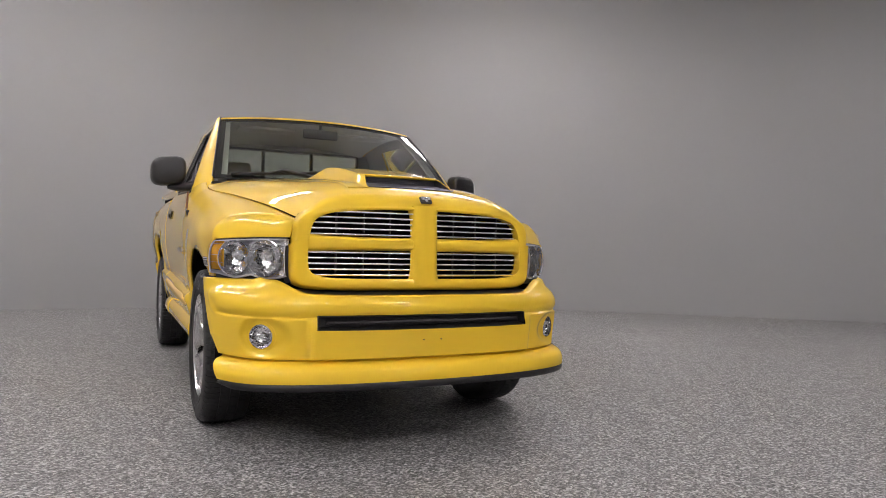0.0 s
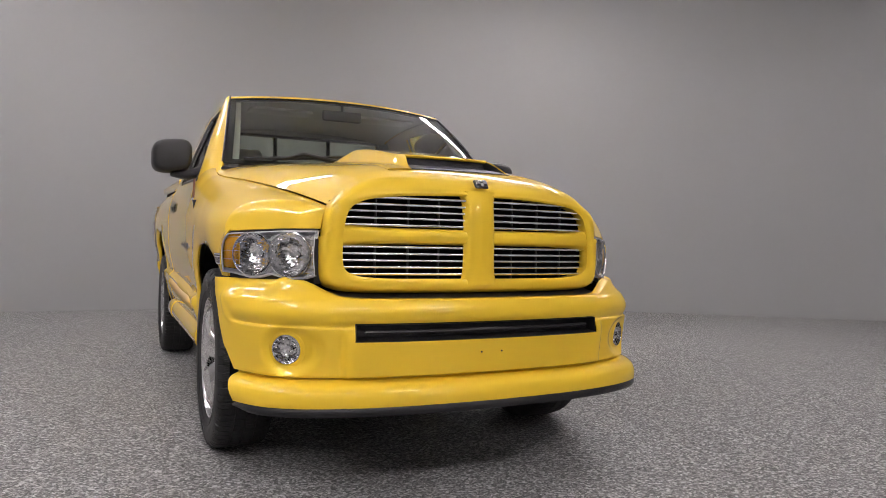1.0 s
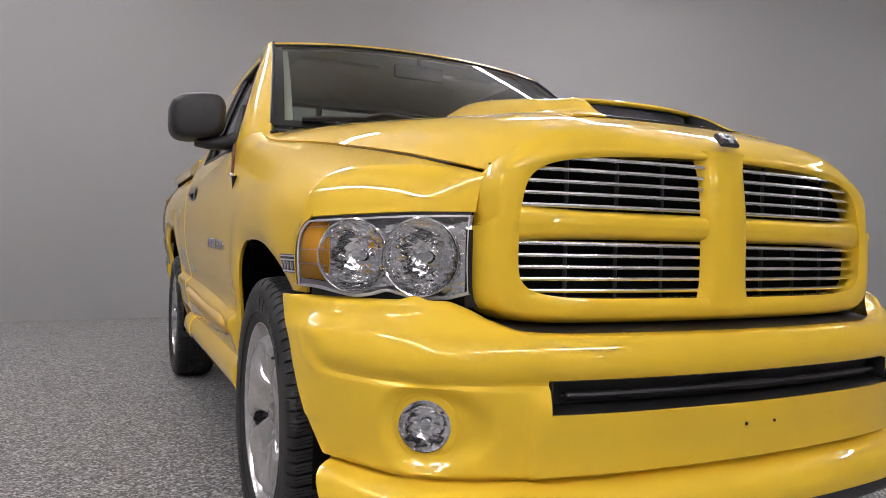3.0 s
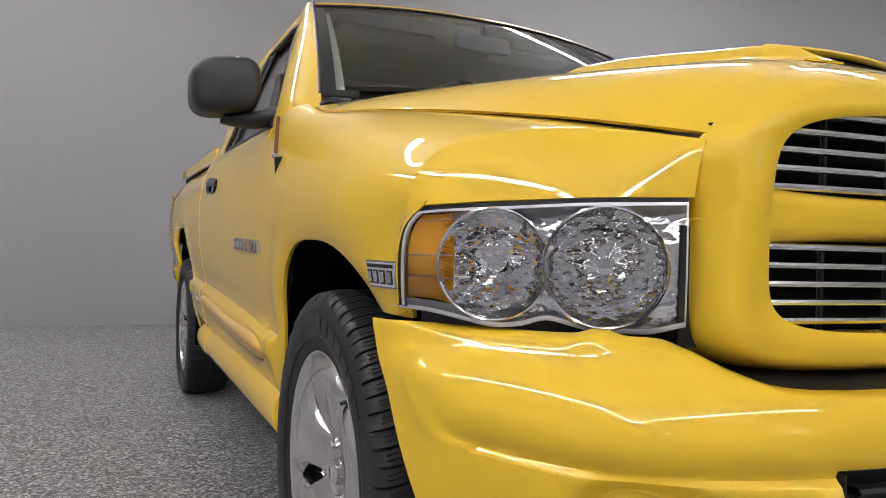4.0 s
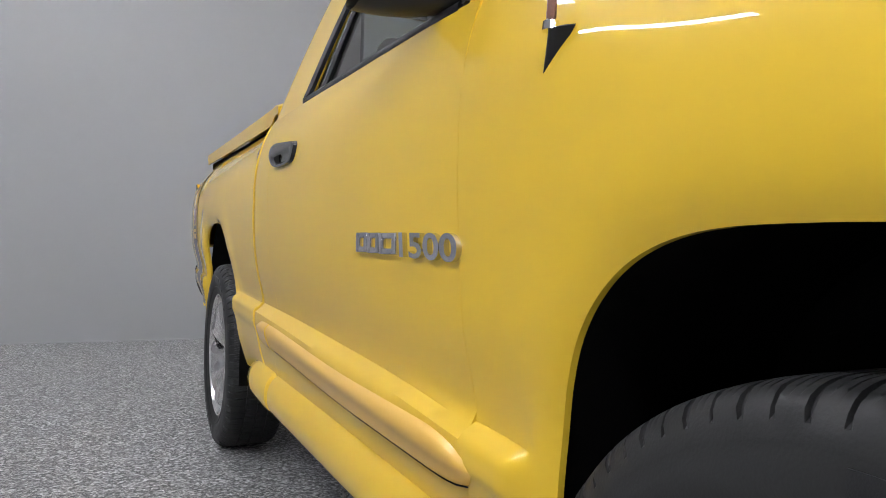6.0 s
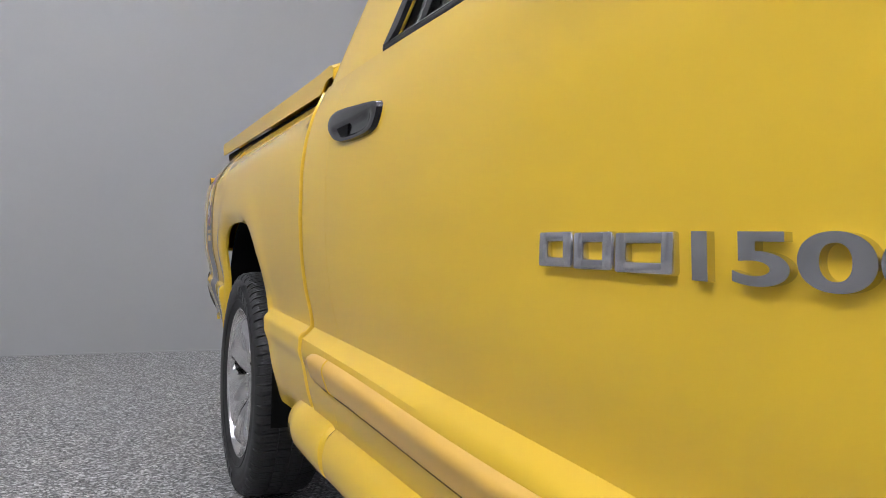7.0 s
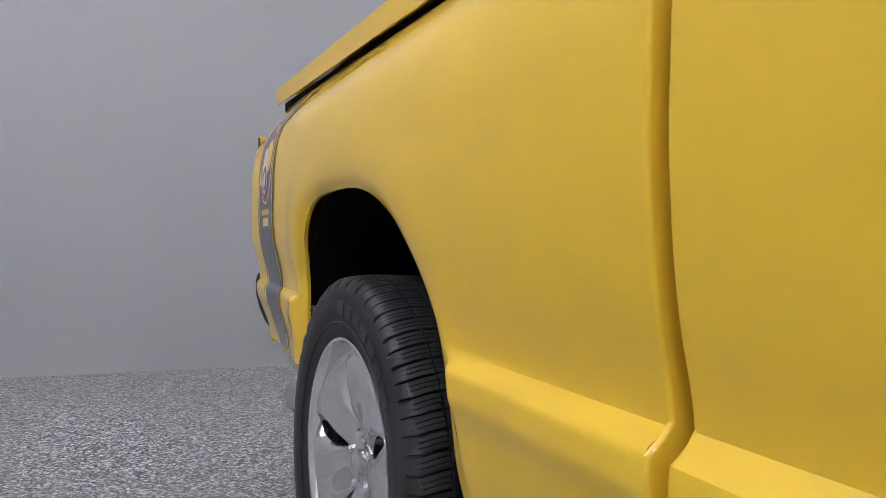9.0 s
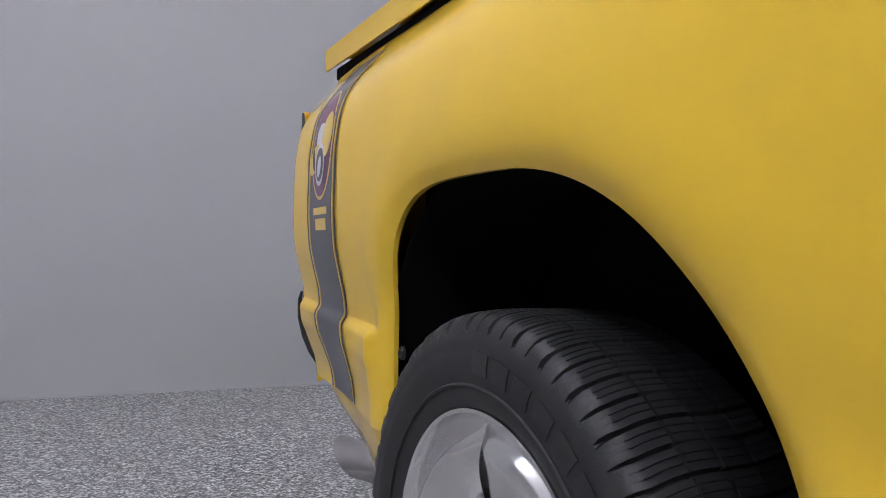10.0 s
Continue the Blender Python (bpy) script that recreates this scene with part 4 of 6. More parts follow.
def make_headlamp(sgn):
    flip = (lambda g: g) if sgn < 0 else (lambda g: g.mirrored())
    n = 40
    rim = Geo()
    for q0, q1 in ((0.0, 0.03), (0.975, 1.0)):
        rim.grid(lambda u, v: lamp_pt(u * (0.935 if q0 < 0.5 else 0.90), lerp(q0, q1, v), -0.002), n, 2)
    for s0, s1 in ((0.0, 0.006),):
        rim.grid(lambda u, v: lamp_pt(lerp(s0, s1, v), u, -0.002), 12, 2)
    rim.grid(lambda u, v: lamp_pt(u, 0.0, 0.06 * v), n, 2)
    rim.grid(lambda u, v: lamp_pt(u * 0.90, 1.0, 0.06 * v), n, 2)
    lamp = part("headlamp", flip(rim.outward((-0.5, -0.3, 0.92))), SILVER, TRUCK, "clear twin-bowl headlamp with amber corner", thick=0.002)
    part("lens", flip(Geo().grid(lambda u, v: lamp_pt(u, v), n, 14).outward((-0.5, -0.3, 0.92))), LENS, lamp, "clear glossy plastic lens")

    # housing behind the lens with holes for the two bowls
    cs = ((0.285, 0.909, 0.086), (0.652, 0.909, 0.083))

    def back(u, v):
        return lamp_pt(lerp(0.0, 0.80, u), v, 0.024)
    def inside(i, j):
        p = Vector(back((i + 0.5) / 60, (j + 0.5) / 24))
        for s, z, r in cs:
            c = Vector(lamp_sz(s, z, 0.024))
            if (p - c).length < r * 0.97:
                return True
        return False
    part("lamp_housing", flip(Geo().grid(back, 60, 24, skip=inside).outward((-0.5, -0.3, 0.92))), REFLECT, lamp, "bright mirrored lamp housing", thick=0.002)
    part("amber_marker", flip(Geo().grid(lambda u, v: lamp_pt(lerp(0.775 + 0.03 * (1 - math.sin(math.pi * lerp(0.2, 0.9, v))), LEND(lerp(0.11, 0.965, v)) - 0.036, u), lerp(0.11, 0.965, v), 0.010 + 0.010 * math.sin(math.pi * u)), 12, 20).outward((-0.5, -0.3, 0.92))), AMBER, lamp, "amber turn signal", thick=0.003)
    for k in range(18):
        q = lerp(0.34, 0.90, k / 17)
        s = 0.779 + 0.03 * (1 - math.sin(math.pi * lerp(0.2, 0.9, (q - 0.11) / 0.82)))
        part("amber_rib", flip(Geo().tube([lamp_pt(s, q, 0.008), lamp_pt(s + 0.022, q + 0.012, 0.010)], 0.0022, 5)), AMBER, lamp)
    for q in (0.34, 0.56, 0.90):
        part("lens_rib", flip(Geo().tube([lamp_pt(lerp(0.775, LEND(q) - 0.03, k / 10), q, 0.006) for k in range(11)], 0.0007, 5)), SILVER, lamp)
    part("end_rim", flip(Geo().tube([lamp_pt(LEND(q) - 0.020, q, 0.002) for q in [lerp(0.02, 0.985, k / 30) for k in range(31)]], 0.004, 8)), SILVER, lamp, "silver rim at the lamp's rounded end")

    # the fender's folded lip over the lamp's rounded outer end
    def lip(u, v):
        q, j = lerp(-0.02, 1.10, v), round(u * 10)
        b = LEND(q)
        s, d = ((b, 0.024), (b, 0.004), (b + 0.003, -0.001), (b + 0.008, -0.0018))[j] if j < 4 else (lerp(b + 0.008, max(b + 0.012, 0.988), (j - 3) / 7), lerp(-0.002, 0.008, ((j - 3) / 7) ** 2))
        return lamp_pt(s, q, d)
    part("fender_lip", flip(Geo().grid(lip, 10, 36).outward((-0.5, -0.3, 0.92))), PAINT, TRUCK)
    # the fender's tip that runs on under the lamp
    part("fender_tip", flip(Geo().grid(lambda u, v: [a + b for a, b in zip(lamp_pt(lerp(0.925, 0.988, u), 0.0, 0.006), (0, 0.004 * v, -0.002 - 0.016 * u ** 0.7 * v))], 12, 4).outward((-0.5, -0.3, 0.92))), PAINT, TRUCK, thick=0.003)
    part("white_marker", flip(Geo().grid(lambda u, v: lamp_pt(lerp(0.72, 0.945, u), lerp(0.03, 0.10, v), 0.004), 12, 4).outward((-0.5, -0.3, 0.92))), PALE, lamp, "pale grey reflector strip", thick=0.003)
    for s, z, r in cs:
        c = Vector(lamp_sz(s, z, 0.018))
        face = Matrix.Translation(c) @ pose(0, 0, 0, 0, 0, -41)
        prof = [(-0.006, r * 1.03), (-0.008, r * 0.99), (0.0, r * 0.96), (0.016, r * 0.90), (0.034, r * 0.76), (0.048, r * 0.55), (0.058, r * 0.3), (0.060, 0.012)]
        bowl = Geo().revolve(prof, 48, "y")
        # facets
        for i, (x, y, zz) in enumerate(bowl.v):
            a, d = math.atan2(zz, x), math.hypot(x, zz)
            if d < r * 0.95:
                k = 1 + 0.003 * math.sin(a * 14) * math.sin(d * 190)
                bowl.v[i] = (x * k, y + 0.0005 * math.sin(a * 12 + d * 90), zz * k)
        part("reflector", flip(Geo().add(bowl, face)), REFLECT, lamp, "faceted mirror bowl")
        cap = Geo().revolve([(0.012, 0.0), (0.014, 0.010), (0.019, 0.013), (0.030, 0.0135), (0.056, 0.012)], 20, "y")
        part("bulb", flip(Geo().add(cap, face)), CHROME, lamp)
        ring = Geo().grid(lambda u, v: (face @ Vector(((r * 1.02 + 0.0028 * math.cos(v * 6.2832)) * math.cos(u * 6.2832), -0.008 + 0.003 * math.sin(v * 6.2832), (r * 1.02 + 0.0028 * math.cos(v * 6.2832)) * math.sin(u * 6.2832)))), 48, 8, loop=True)
        part("bowl_ring", flip(ring), CHROME, lamp, "bright ring round the bowl")
    # dark shroud between lamp and grille and under the lamp
    part("lamp_shroud", flip(Geo().grid(lambda u, v: (-lerp(0.618, 0.656, u), lerp(-0.806, -0.800, u), lerp(0.80, 0.972, v)), 4, 6).grid(lambda u, v: [a + b for a, b in zip(lamp_pt(u * 0.90, 0.0, 0.026), (0, 0, -0.03 * v))], n, 3).grid(lambda u, v: [a + b for a, b in zip(lamp_pt(u * 0.93, 1.0, 0.012), (0, 0, 0.007 * v))], n, 2).outward((-0.5, -0.3, 0.92))), BLACK, lamp, "black lamp seal", thick=0.004)


make_headlamp(-1)
make_headlamp(1)
part("radiator_support", Geo().box((-0.86, -0.52, 0.70), (0.86, -0.46, 1.02), 0.02).box((-0.54, -0.78, 0.70), (0.54, -0.74, 1.08), 0.02), DARK, TRUCK)


# ---- cab above the sill ----
def screen_low(x):
    q = abs(x) / 0.816
    return 0.285 + 0.215 * q ** 2.2, 1.352 + 0.030 * q ** 2


def screen_high(x):
    q = abs(x) / 0.697
    return 1.000 + 0.07 * q ** 2.2, 1.882 - 0.034 * q ** 2.2


def screen_pt(q, v, out=0.0):
    """q across (-1..1), v from the cowl up to the roof."""
    y0, z0 = screen_low(q * 0.816)
    y1, z1 = screen_high(q * 0.697)
    b = 0.028 * math.sin(math.pi * v) * (1 - 0.3 * q * q) + out
    return lerp(q * 0.816, q * 0.697, v), lerp(y0, y1, v) - b * 0.62, lerp(z0, z1, v) + b * 0.78


def cab_x(z):
    """Half width of the cab above the sill."""
    t = (z - 1.31) / 0.54
    return 0.922 - 0.190 * t - 0.03 * t * t


WIND = part("windscreen", Geo().grid(lambda u, v: screen_pt(lerp(-1, 1, u), v), 40, 24).outward((0, 1.4, 1.2)), SCREEN, TRUCK, "large curved tinted windscreen")
g = Geo()
for v0, v1 in ((0.0, 0.055), (0.915, 0.96)):
    g.grid(lambda u, v: screen_pt(lerp(-1, 1, u), lerp(v0, v1, v), -0.006), 40, 2)
for s in (-1, 1):
    g.grid(lambda u, v: screen_pt(s * lerp(0.945, 1.0, v), u, -0.006), 24, 2)
part("windscreen_border", g.outward((0, 1.4, 1.2)), BLACK, WIND, "black printed glass border", thick=0.002)
g = Geo()
for s in (-1, 1):
    g.tube([screen_pt(s, k / 16, 0.002) for k in range(17)], 0.007, 6)
g.tube([screen_pt(lerp(-1, 1, k / 24), 0.942, 0.002) for k in range(25)], 0.005, 6)
part("windscreen_seal", g, BLACK, WIND, "black rubber seal")

WIN_TOP = curve([(1.0, 1.735), (1.2, 1.770), (1.6, 1.775), (1.7, 1.768)])


def pillar_front(z):
    """y of the side window's front edge at height z."""
    return lerp(0.625, 1.060, ((z - 1.27) / 0.49) ** 1.05 if z > 1.27 else 0)


def make_cab_frame():
    g = Geo()
    # A-pillar: from the screen's edge round to the window's front edge
    def pillar(u, v):
        u = lerp(-0.13, 1.0, u)
        a = Vector(screen_pt(-1, u, 0.004))
        z = a.z - 0.055 * (1 - u) - 0.085 * max(u, 0)
        b = Vector((-cab_x(max(z, 1.29)), pillar_front(z), z))
        c = Vector((-max(abs(a.x), abs(b.x)) - 0.012, lerp(a.y, b.y, 0.42), lerp(a.z, b.z, 0.42) + 0.012)).lerp(Vector((-cab_x(1.748) + 0.012, 1.06, 1.848)), max(u, 0) ** 4)
        return a * (1 - v) ** 2 + c * 2 * v * (1 - v) + b * v * v
    g.sheet(pillar, 28, 10, (0, 1.4, 1.4))
    # roof rail above the window
    def rail(u, v):
        y = lerp(1.060, 2.0, u)
        z0 = WIN_TOP(y)
        a = Vector((-cab_x(z0), y, z0))
        b = Vector((-0.697, lerp(1.07, 2.0, u), 1.848 - 0.006 * u))
        c = Vector((-cab_x(z0) + 0.012, lerp(1.06, 2.0, u), lerp(1.850, 1.845, u)))
        return a * (1 - v) ** 2 + c * 2 * v * (1 - v) + b * v * v
    g.sheet(rail, 24, 10, (0, 1.4, 1.4))
    # rear pillar behind the door window, rounded to the back wall
    def rear(u, v):
        z = lerp(1.325, 1.80, v)
        y = lerp(1.655 - 0.03 * v, 2.02, u)
        return -cab_x(z) + 0.0, y, z
    g.sheet(rear, 12, 16, (0, 1.4, 1.4))
    def corner(u, v):
        z = lerp(1.325, 1.80, v)
        a = u * math.pi / 2
        return -cab_x(z) + 0.06 * (1 - math.cos(a)), 2.02 + 0.06 * math.sin(a), z
    g.sheet(corner, 8, 16, (0, 1.4, 1.4))
    # closing strip between rail and rear pillar
    g.sheet(lambda u, v: (-lerp(cab_x(WIN_TOP(1.66)), cab_x(1.80), v), lerp(1.62, 2.02, u), lerp(WIN_TOP(lerp(1.62, 2.02, u)), 1.80, v)), 8, 3, (0, 1.4, 1.4))
    return g


both("cab_frame", make_cab_frame(), PAINT, thick=0.02)


def roof_pt(u, v):
    q = lerp(-1, 1, u)
    y = lerp(screen_high(q * 0.697)[0], 2.05, v)
    z = lerp(1.882 + 0.035 * math.sin(math.pi * min(1, v * 1.1) * 0.9), 1.86, v ** 3)
    z -= lerp(0.034, 0.056, min(1, v * 2)) * abs(q) ** 2.3
    return q * lerp(0.697, 0.690, v), y, z - 0.03 * max(0, v - 0.93) / 0.07


def roof_roll(u, v):
    """The roof's front edge, rolled down over the top of the glass."""
    q = lerp(-1, 1, u)
    a, b, c = Vector(screen_pt(q, 0.945, 0.005)), Vector(screen_pt(q, 0.99, 0.016)), Vector(roof_pt(u, 0.08))
    return a * (1 - v) ** 2 + b * 2 * v * (1 - v) + c * v * v


part("roof", Geo().sheet(lambda u, v: roof_pt(u, lerp(0.08, 1, v)), 40, 30, (0, 1.5, 1.2)).sheet(roof_roll, 40, 10, (0, 1.5, 1.2)), PAINT, TRUCK, thick=0.02)
g = Geo()
g.box((-0.80, 2.035, 1.30), (0.80, 2.07, 1.42), 0.01).box((-0.66, 2.035, 1.76), (0.66, 2.07, 1.85), 0.01)
for s in (-1, 1):
    g.extrude([(s * x, 2.035, z) for x, z in ((0.62, 1.40), (0.845, 1.40), (0.705, 1.80), (0.62, 1.80))], (0, 0.035, 0))
g.box((-0.80, 2.035, 0.50), (0.80, 2.07, 1.32), 0.01)
part("cab_back", g, PAINT, TRUCK)
g = Geo().box((-0.80, 2.005, 1.25), (0.80, 2.028, 1.405), 0.008).box((-0.70, 2.005, 1.775), (0.70, 2.028, 1.83), 0.008)
for s in (-1, 1):
    g.extrude([(s * x, 2.008, z) for x, z in ((0.635, 1.40), (0.835, 1.40), (0.70, 1.79), (0.635, 1.79))], (0, 0.02, 0))
part("cab_back_lining", g, CABIN, TRUCK, "grey cab lining")
TRIM = make_cab_frame()
TRIM.v = [(x * 0.968 + 0.004, y + (0.006 if y < 1.5 else -0.01), z - 0.012) for x, y, z in TRIM.v]
both("inner_trim", TRIM, CABIN, label="grey cab lining")
REAR = part("rear_window", Geo().box((-0.63, 2.045, 1.41), (0.63, 2.052, 1.77)), SIDEGLASS, TRUCK, "sliding rear window")
for x in (-0.21, 0.21):
    part("window_bar", Geo().box((x - 0.014, 2.03, 1.41), (x + 0.014, 2.06, 1.77), 0.003), BLACK, REAR)
part("window_seal", Geo().box((-0.64, 2.03, 1.40), (0.64, 2.04, 1.425), 0.003).box((-0.64, 2.03, 1.755), (0.64, 2.04, 1.78), 0.003).box((-0.64, 2.03, 1.40), (-0.615, 2.04, 1.78), 0.003).box((0.615, 2.03, 1.40), (0.64, 2.04, 1.78), 0.003), BLACK, REAR)


def side_window(u, v, sink):
    z0 = lambda y: SILL(y) + 0.006
    z1 = lambda y: WIN_TOP(y) if y > 1.0 else 1.735
    z = lerp(1.285, 1.77, v)
    y = lerp(pillar_front(z), 1.655 - 0.03 * v, u)
    z = lerp(z0(y), min(z1(y), 1.775), v)
    return -cab_x(z) + sink, y, z


def digits(text, s, start, low, high, wide):
    """Raised figures on the body side, read from outside, wide metres long."""
    c = bpy.data.curves.new("figures", "FONT")
    c.body, c.size, c.extrude, c.offset = text, 1.0, 0.1, 0.022
    ob = bpy.data.objects.new("figures", c)
    me = bpy.data.meshes.new_from_object(ob)
    x0, x1 = min(v.co.x for v in me.vertices), max(v.co.x for v in me.vertices)
    z0, z1 = min(v.co.y for v in me.vertices), max(v.co.y for v in me.vertices)
    g = Geo()
    for v in me.vertices:
        q, h = (v.co.x - x0) / (x1 - x0), (v.co.y - z0) / (z1 - z0)
        # the right side reads towards the nose, the left side towards the tail
        y = start - q * wide if s < 0 else start - wide + q * wide
        z = low + 0.009 * (y - 0.55) / 0.45 + h * high
        g.v.append((s * (half(y, z) + (0.0085 if v.co.z > 0 else -0.003)), y, z))
    g.f = [tuple(p.vertices) if s < 0 else tuple(p.vertices) for p in me.polygons]
    bpy.data.objects.remove(ob)
    return g


for door, s in zip(DOORS, (-1, 1)):
    flip = (lambda q: q) if s < 0 else (lambda q: q.mirrored())
    part("door_window", flip(Geo().grid(lambda u, v: side_window(u, v, 0.018), 16, 12).outward((0, 1.3, 1.2))), SIDEGLASS, door, "raised tinted side window")
    g = Geo()
    edge = [side_window(k / 16, 0, 0.004) for k in range(17)]
    edge += [side_window(1, k / 12, 0.004) for k in range(1, 13)]
    edge += [side_window(1 - k / 16, 1, 0.004) for k in range(1, 17)]
    edge += [side_window(0, 1 - k / 12, 0.004) for k in range(1, 13)]
    g.tube(edge, 0.011, 6)
    g.tube([side_window(0.86, k / 8, 0.010) for k in range(9)], 0.008, 6)
    part("window_seal", flip(g), BLACK, door, "black rubber window seal")
    part("sill_strip", flip(Geo().grid(lambda u, v: (-half(lerp(0.64, 1.66, u), SILL(lerp(0.64, 1.66, u))) + 0.002 - 0.004 * math.cos(v * 6.2832), lerp(0.64, 1.66, u), SILL(lerp(0.64, 1.66, u)) + 0.004 + 0.009 * math.sin(v * 6.2832)), 20, 8)), BLACK, door, solid=True)
    part("door_lining", flip(Geo().grid(lambda u, v: (-0.84, lerp(0.62, 1.88, u), lerp(0.55, 1.30, v)), 4, 4)), CABIN, door, thick=0.02)

    # handle: a framed cup with a paddle across its upper half
    ring = rounded([(1.68, 1.214), (1.80, 1.226), (1.862, 1.222), (1.866, 1.192), (1.776, 1.147), (1.65, 1.139), (1.55, 1.141), (1.530, 1.160), (1.526, 1.192), (1.55, 1.201), (1.68, 1.214)], 3)[:-1]
    hc = (1.69, 1.180)

    def cup(u, v):
        y, z = ring[round(u * len(ring)) % len(ring)]
        y, z = lerp(hc[0], y, v), lerp(hc[1], z, v)
        proud = curve([(0.0, 0.010), (0.80, 0.011), (0.90, 0.010), (0.96, 0.009), (1.0, 0.0)])(v)
        hollow = smooth(0.85, 0.6, v) * smooth(1.190, 1.172, z)
        proud = lerp(proud, 0.002, hollow)
        return -half(y, z) - proud, y, z
    h = part("door_handle", flip(Geo().grid(cup, len(ring), 20, loop=True).outward((0.3, 1.7, 1.13))), GLOSS, door, "black plastic door handle", thick=0.003)
    # flat near-black sheet that stands for the shade in the handle's hollow
    part("handle_hollow", flip(Geo().grid(lambda u, v: (-half(1.74, 1.165) - 0.0045, lerp(1.705, 1.745, u) + 0.035 * v * u, lerp(1.153, 1.179, v)), 3, 2)), DARK, door, thick=0.001)

    # protective moulding on the door
    def mould(u, v):
        y = lerp(0.525, 1.985, u)
        q = min(1, (y - 0.525) / 0.16)
        r = min(1, (1.985 - y) / 0.10)
        t = math.sqrt(max(0, 1 - (1 - q) ** 2)) * (0.45 + 0.55 * math.sqrt(max(0.0, 1 - (1 - r) ** 2))) * min(1, r * 12)
        a = lerp(-1, 1, v)
        z = 0.614 + 0.028 * smooth(1.0, 1.95, y) + a * 0.040 * t
        return -half(max(y, 0.60), z) - 0.013 * (1 - abs(a) ** 5) * min(1, t * 1.2) - 0.001, y, z
    g = Geo().grid(lambda u, v: mould(u, v), 70, 12)
    m = part("door_moulding", flip(g.outward((0, 1.2, 0.63))), PAINT2, door, "dull yellow protective moulding", thick=0.003)
    # near-black tube along the lower edge in place of the moulding's shadow
    part("moulding_shadow_gap", flip(Geo().tube([[a + b for a, b in zip(mould(lerp(0.02, 0.98, k / 30), 0.0), (0.004, 0, -0.002))] for k in range(31)], 0.0035, 5)), DARK, door)
    part("moulding_joint", flip(Geo().tube([[a + b for a, b in zip(mould(0.887, k / 8), (-0.0005, 0, 0))] for k in range(9)], 0.0022, 5)), PAINT, door)

    # badge of plain blocks and a number
    widths = (0.064, 0.065, 0.080)
    y = 0.990
    for w in widths:
        x = -half(y - w / 2, 0.92)
        Z0 = lerp(0.902, 0.910, (y - 0.55) / 0.45)
        Z1 = Z0 + 0.038
        b = Geo()
        for y0, y1, z0, z1, up in ((y - 0.015, y, Z0, Z1, 0.009), (y - w + 0.005, y - w + 0.020, Z0, Z1, 0.009), (y - w + 0.010, y - 0.004, Z1 - 0.011, Z1, 0.0085), (y - w + 0.010, y - 0.004, Z0, Z0 + 0.011, 0.0085)):
            b.box((x - up, y0, z0), (x + 0.004, y1, z1), 0.003)
        part("badge_block", flip(b), BADGE, door, "chrome badge block")
        y -= w
    part("badge_number", digits("1500", s, 0.764, 0.900, 0.041, 0.212), BADGE, door, "chrome number 1500")

    # mirror
    FACE_K = curve([(0, 0.0), (0.42, 0.76), (0.56, 0.90), (0.68, 0.97), (0.78, 0.995), (1.0, 1.0)])
    FACE_Y = curve([(0, 0.0), (0.42, 0.05), (0.56, 0.13), (0.68, 0.27), (0.78, 0.45), (1.0, 1.0)])
    head = Geo()
    def shell(u, v):
        # v from the front face back to the glass; rounded rectangle section, leaning forward at its outer end
        a = u * 2 * math.pi
        n = 3.4
        c, sn = math.cos(a), math.sin(a)
        r = (abs(c) ** n + abs(sn) ** n) ** (-1 / n)
        k = FACE_K(v)
        x = -1.052 + 0.104 * c * r * k
        z = 1.428 + 0.092 * sn * r * k + 0.008 * c
        y = lerp(0.668, 0.800, FACE_Y(v)) + 0.05 * (-c * r * k * 0.5) + 0.03
        return x, y, z
    head.grid(shell, 48, 18, loop=True)
    mir = part("side_mirror", flip(head.outward((-1.05, 0.78, 1.43))), BLACK, TRUCK, "black plastic side mirror", thick=0.003)
    part("mirror_glass", flip(Geo().grid(lambda u, v: [p + q for p, q in zip(Vector(shell(u, 1.0)).lerp(Vector((-1.052, 0.83, 1.428)), v * 0.98), (0, -0.012, 0))], 48, 6, loop=True)), CHROME, mir, "mirror glass")
    arm = Geo().grid(lambda u, v: (lerp(-1.055, -0.915, u), lerp(0.80, 0.70, u) + lerp(0.045, 0.055, u) * math.cos(v * 6.2832), lerp(1.330, 1.335, u) - 0.010 * math.sin(u * 3.14) + lerp(0.016, 0.034, u) * math.sin(v * 6.2832)), 14, 16)
    part("mirror_arm", flip(arm), BLACK, mir, solid=True)
    tri = [(-0.905, 0.625, 1.285), (-0.915, 0.80, 1.292), (-0.862, 0.845, 1.50), (-0.858, 0.80, 1.50)]
    part("mirror_base", flip(Geo().extrude([(x - 0.012, y, z) for x, y, z in tri], (0.025, 0, 0))), BLACK, mir, solid=True)

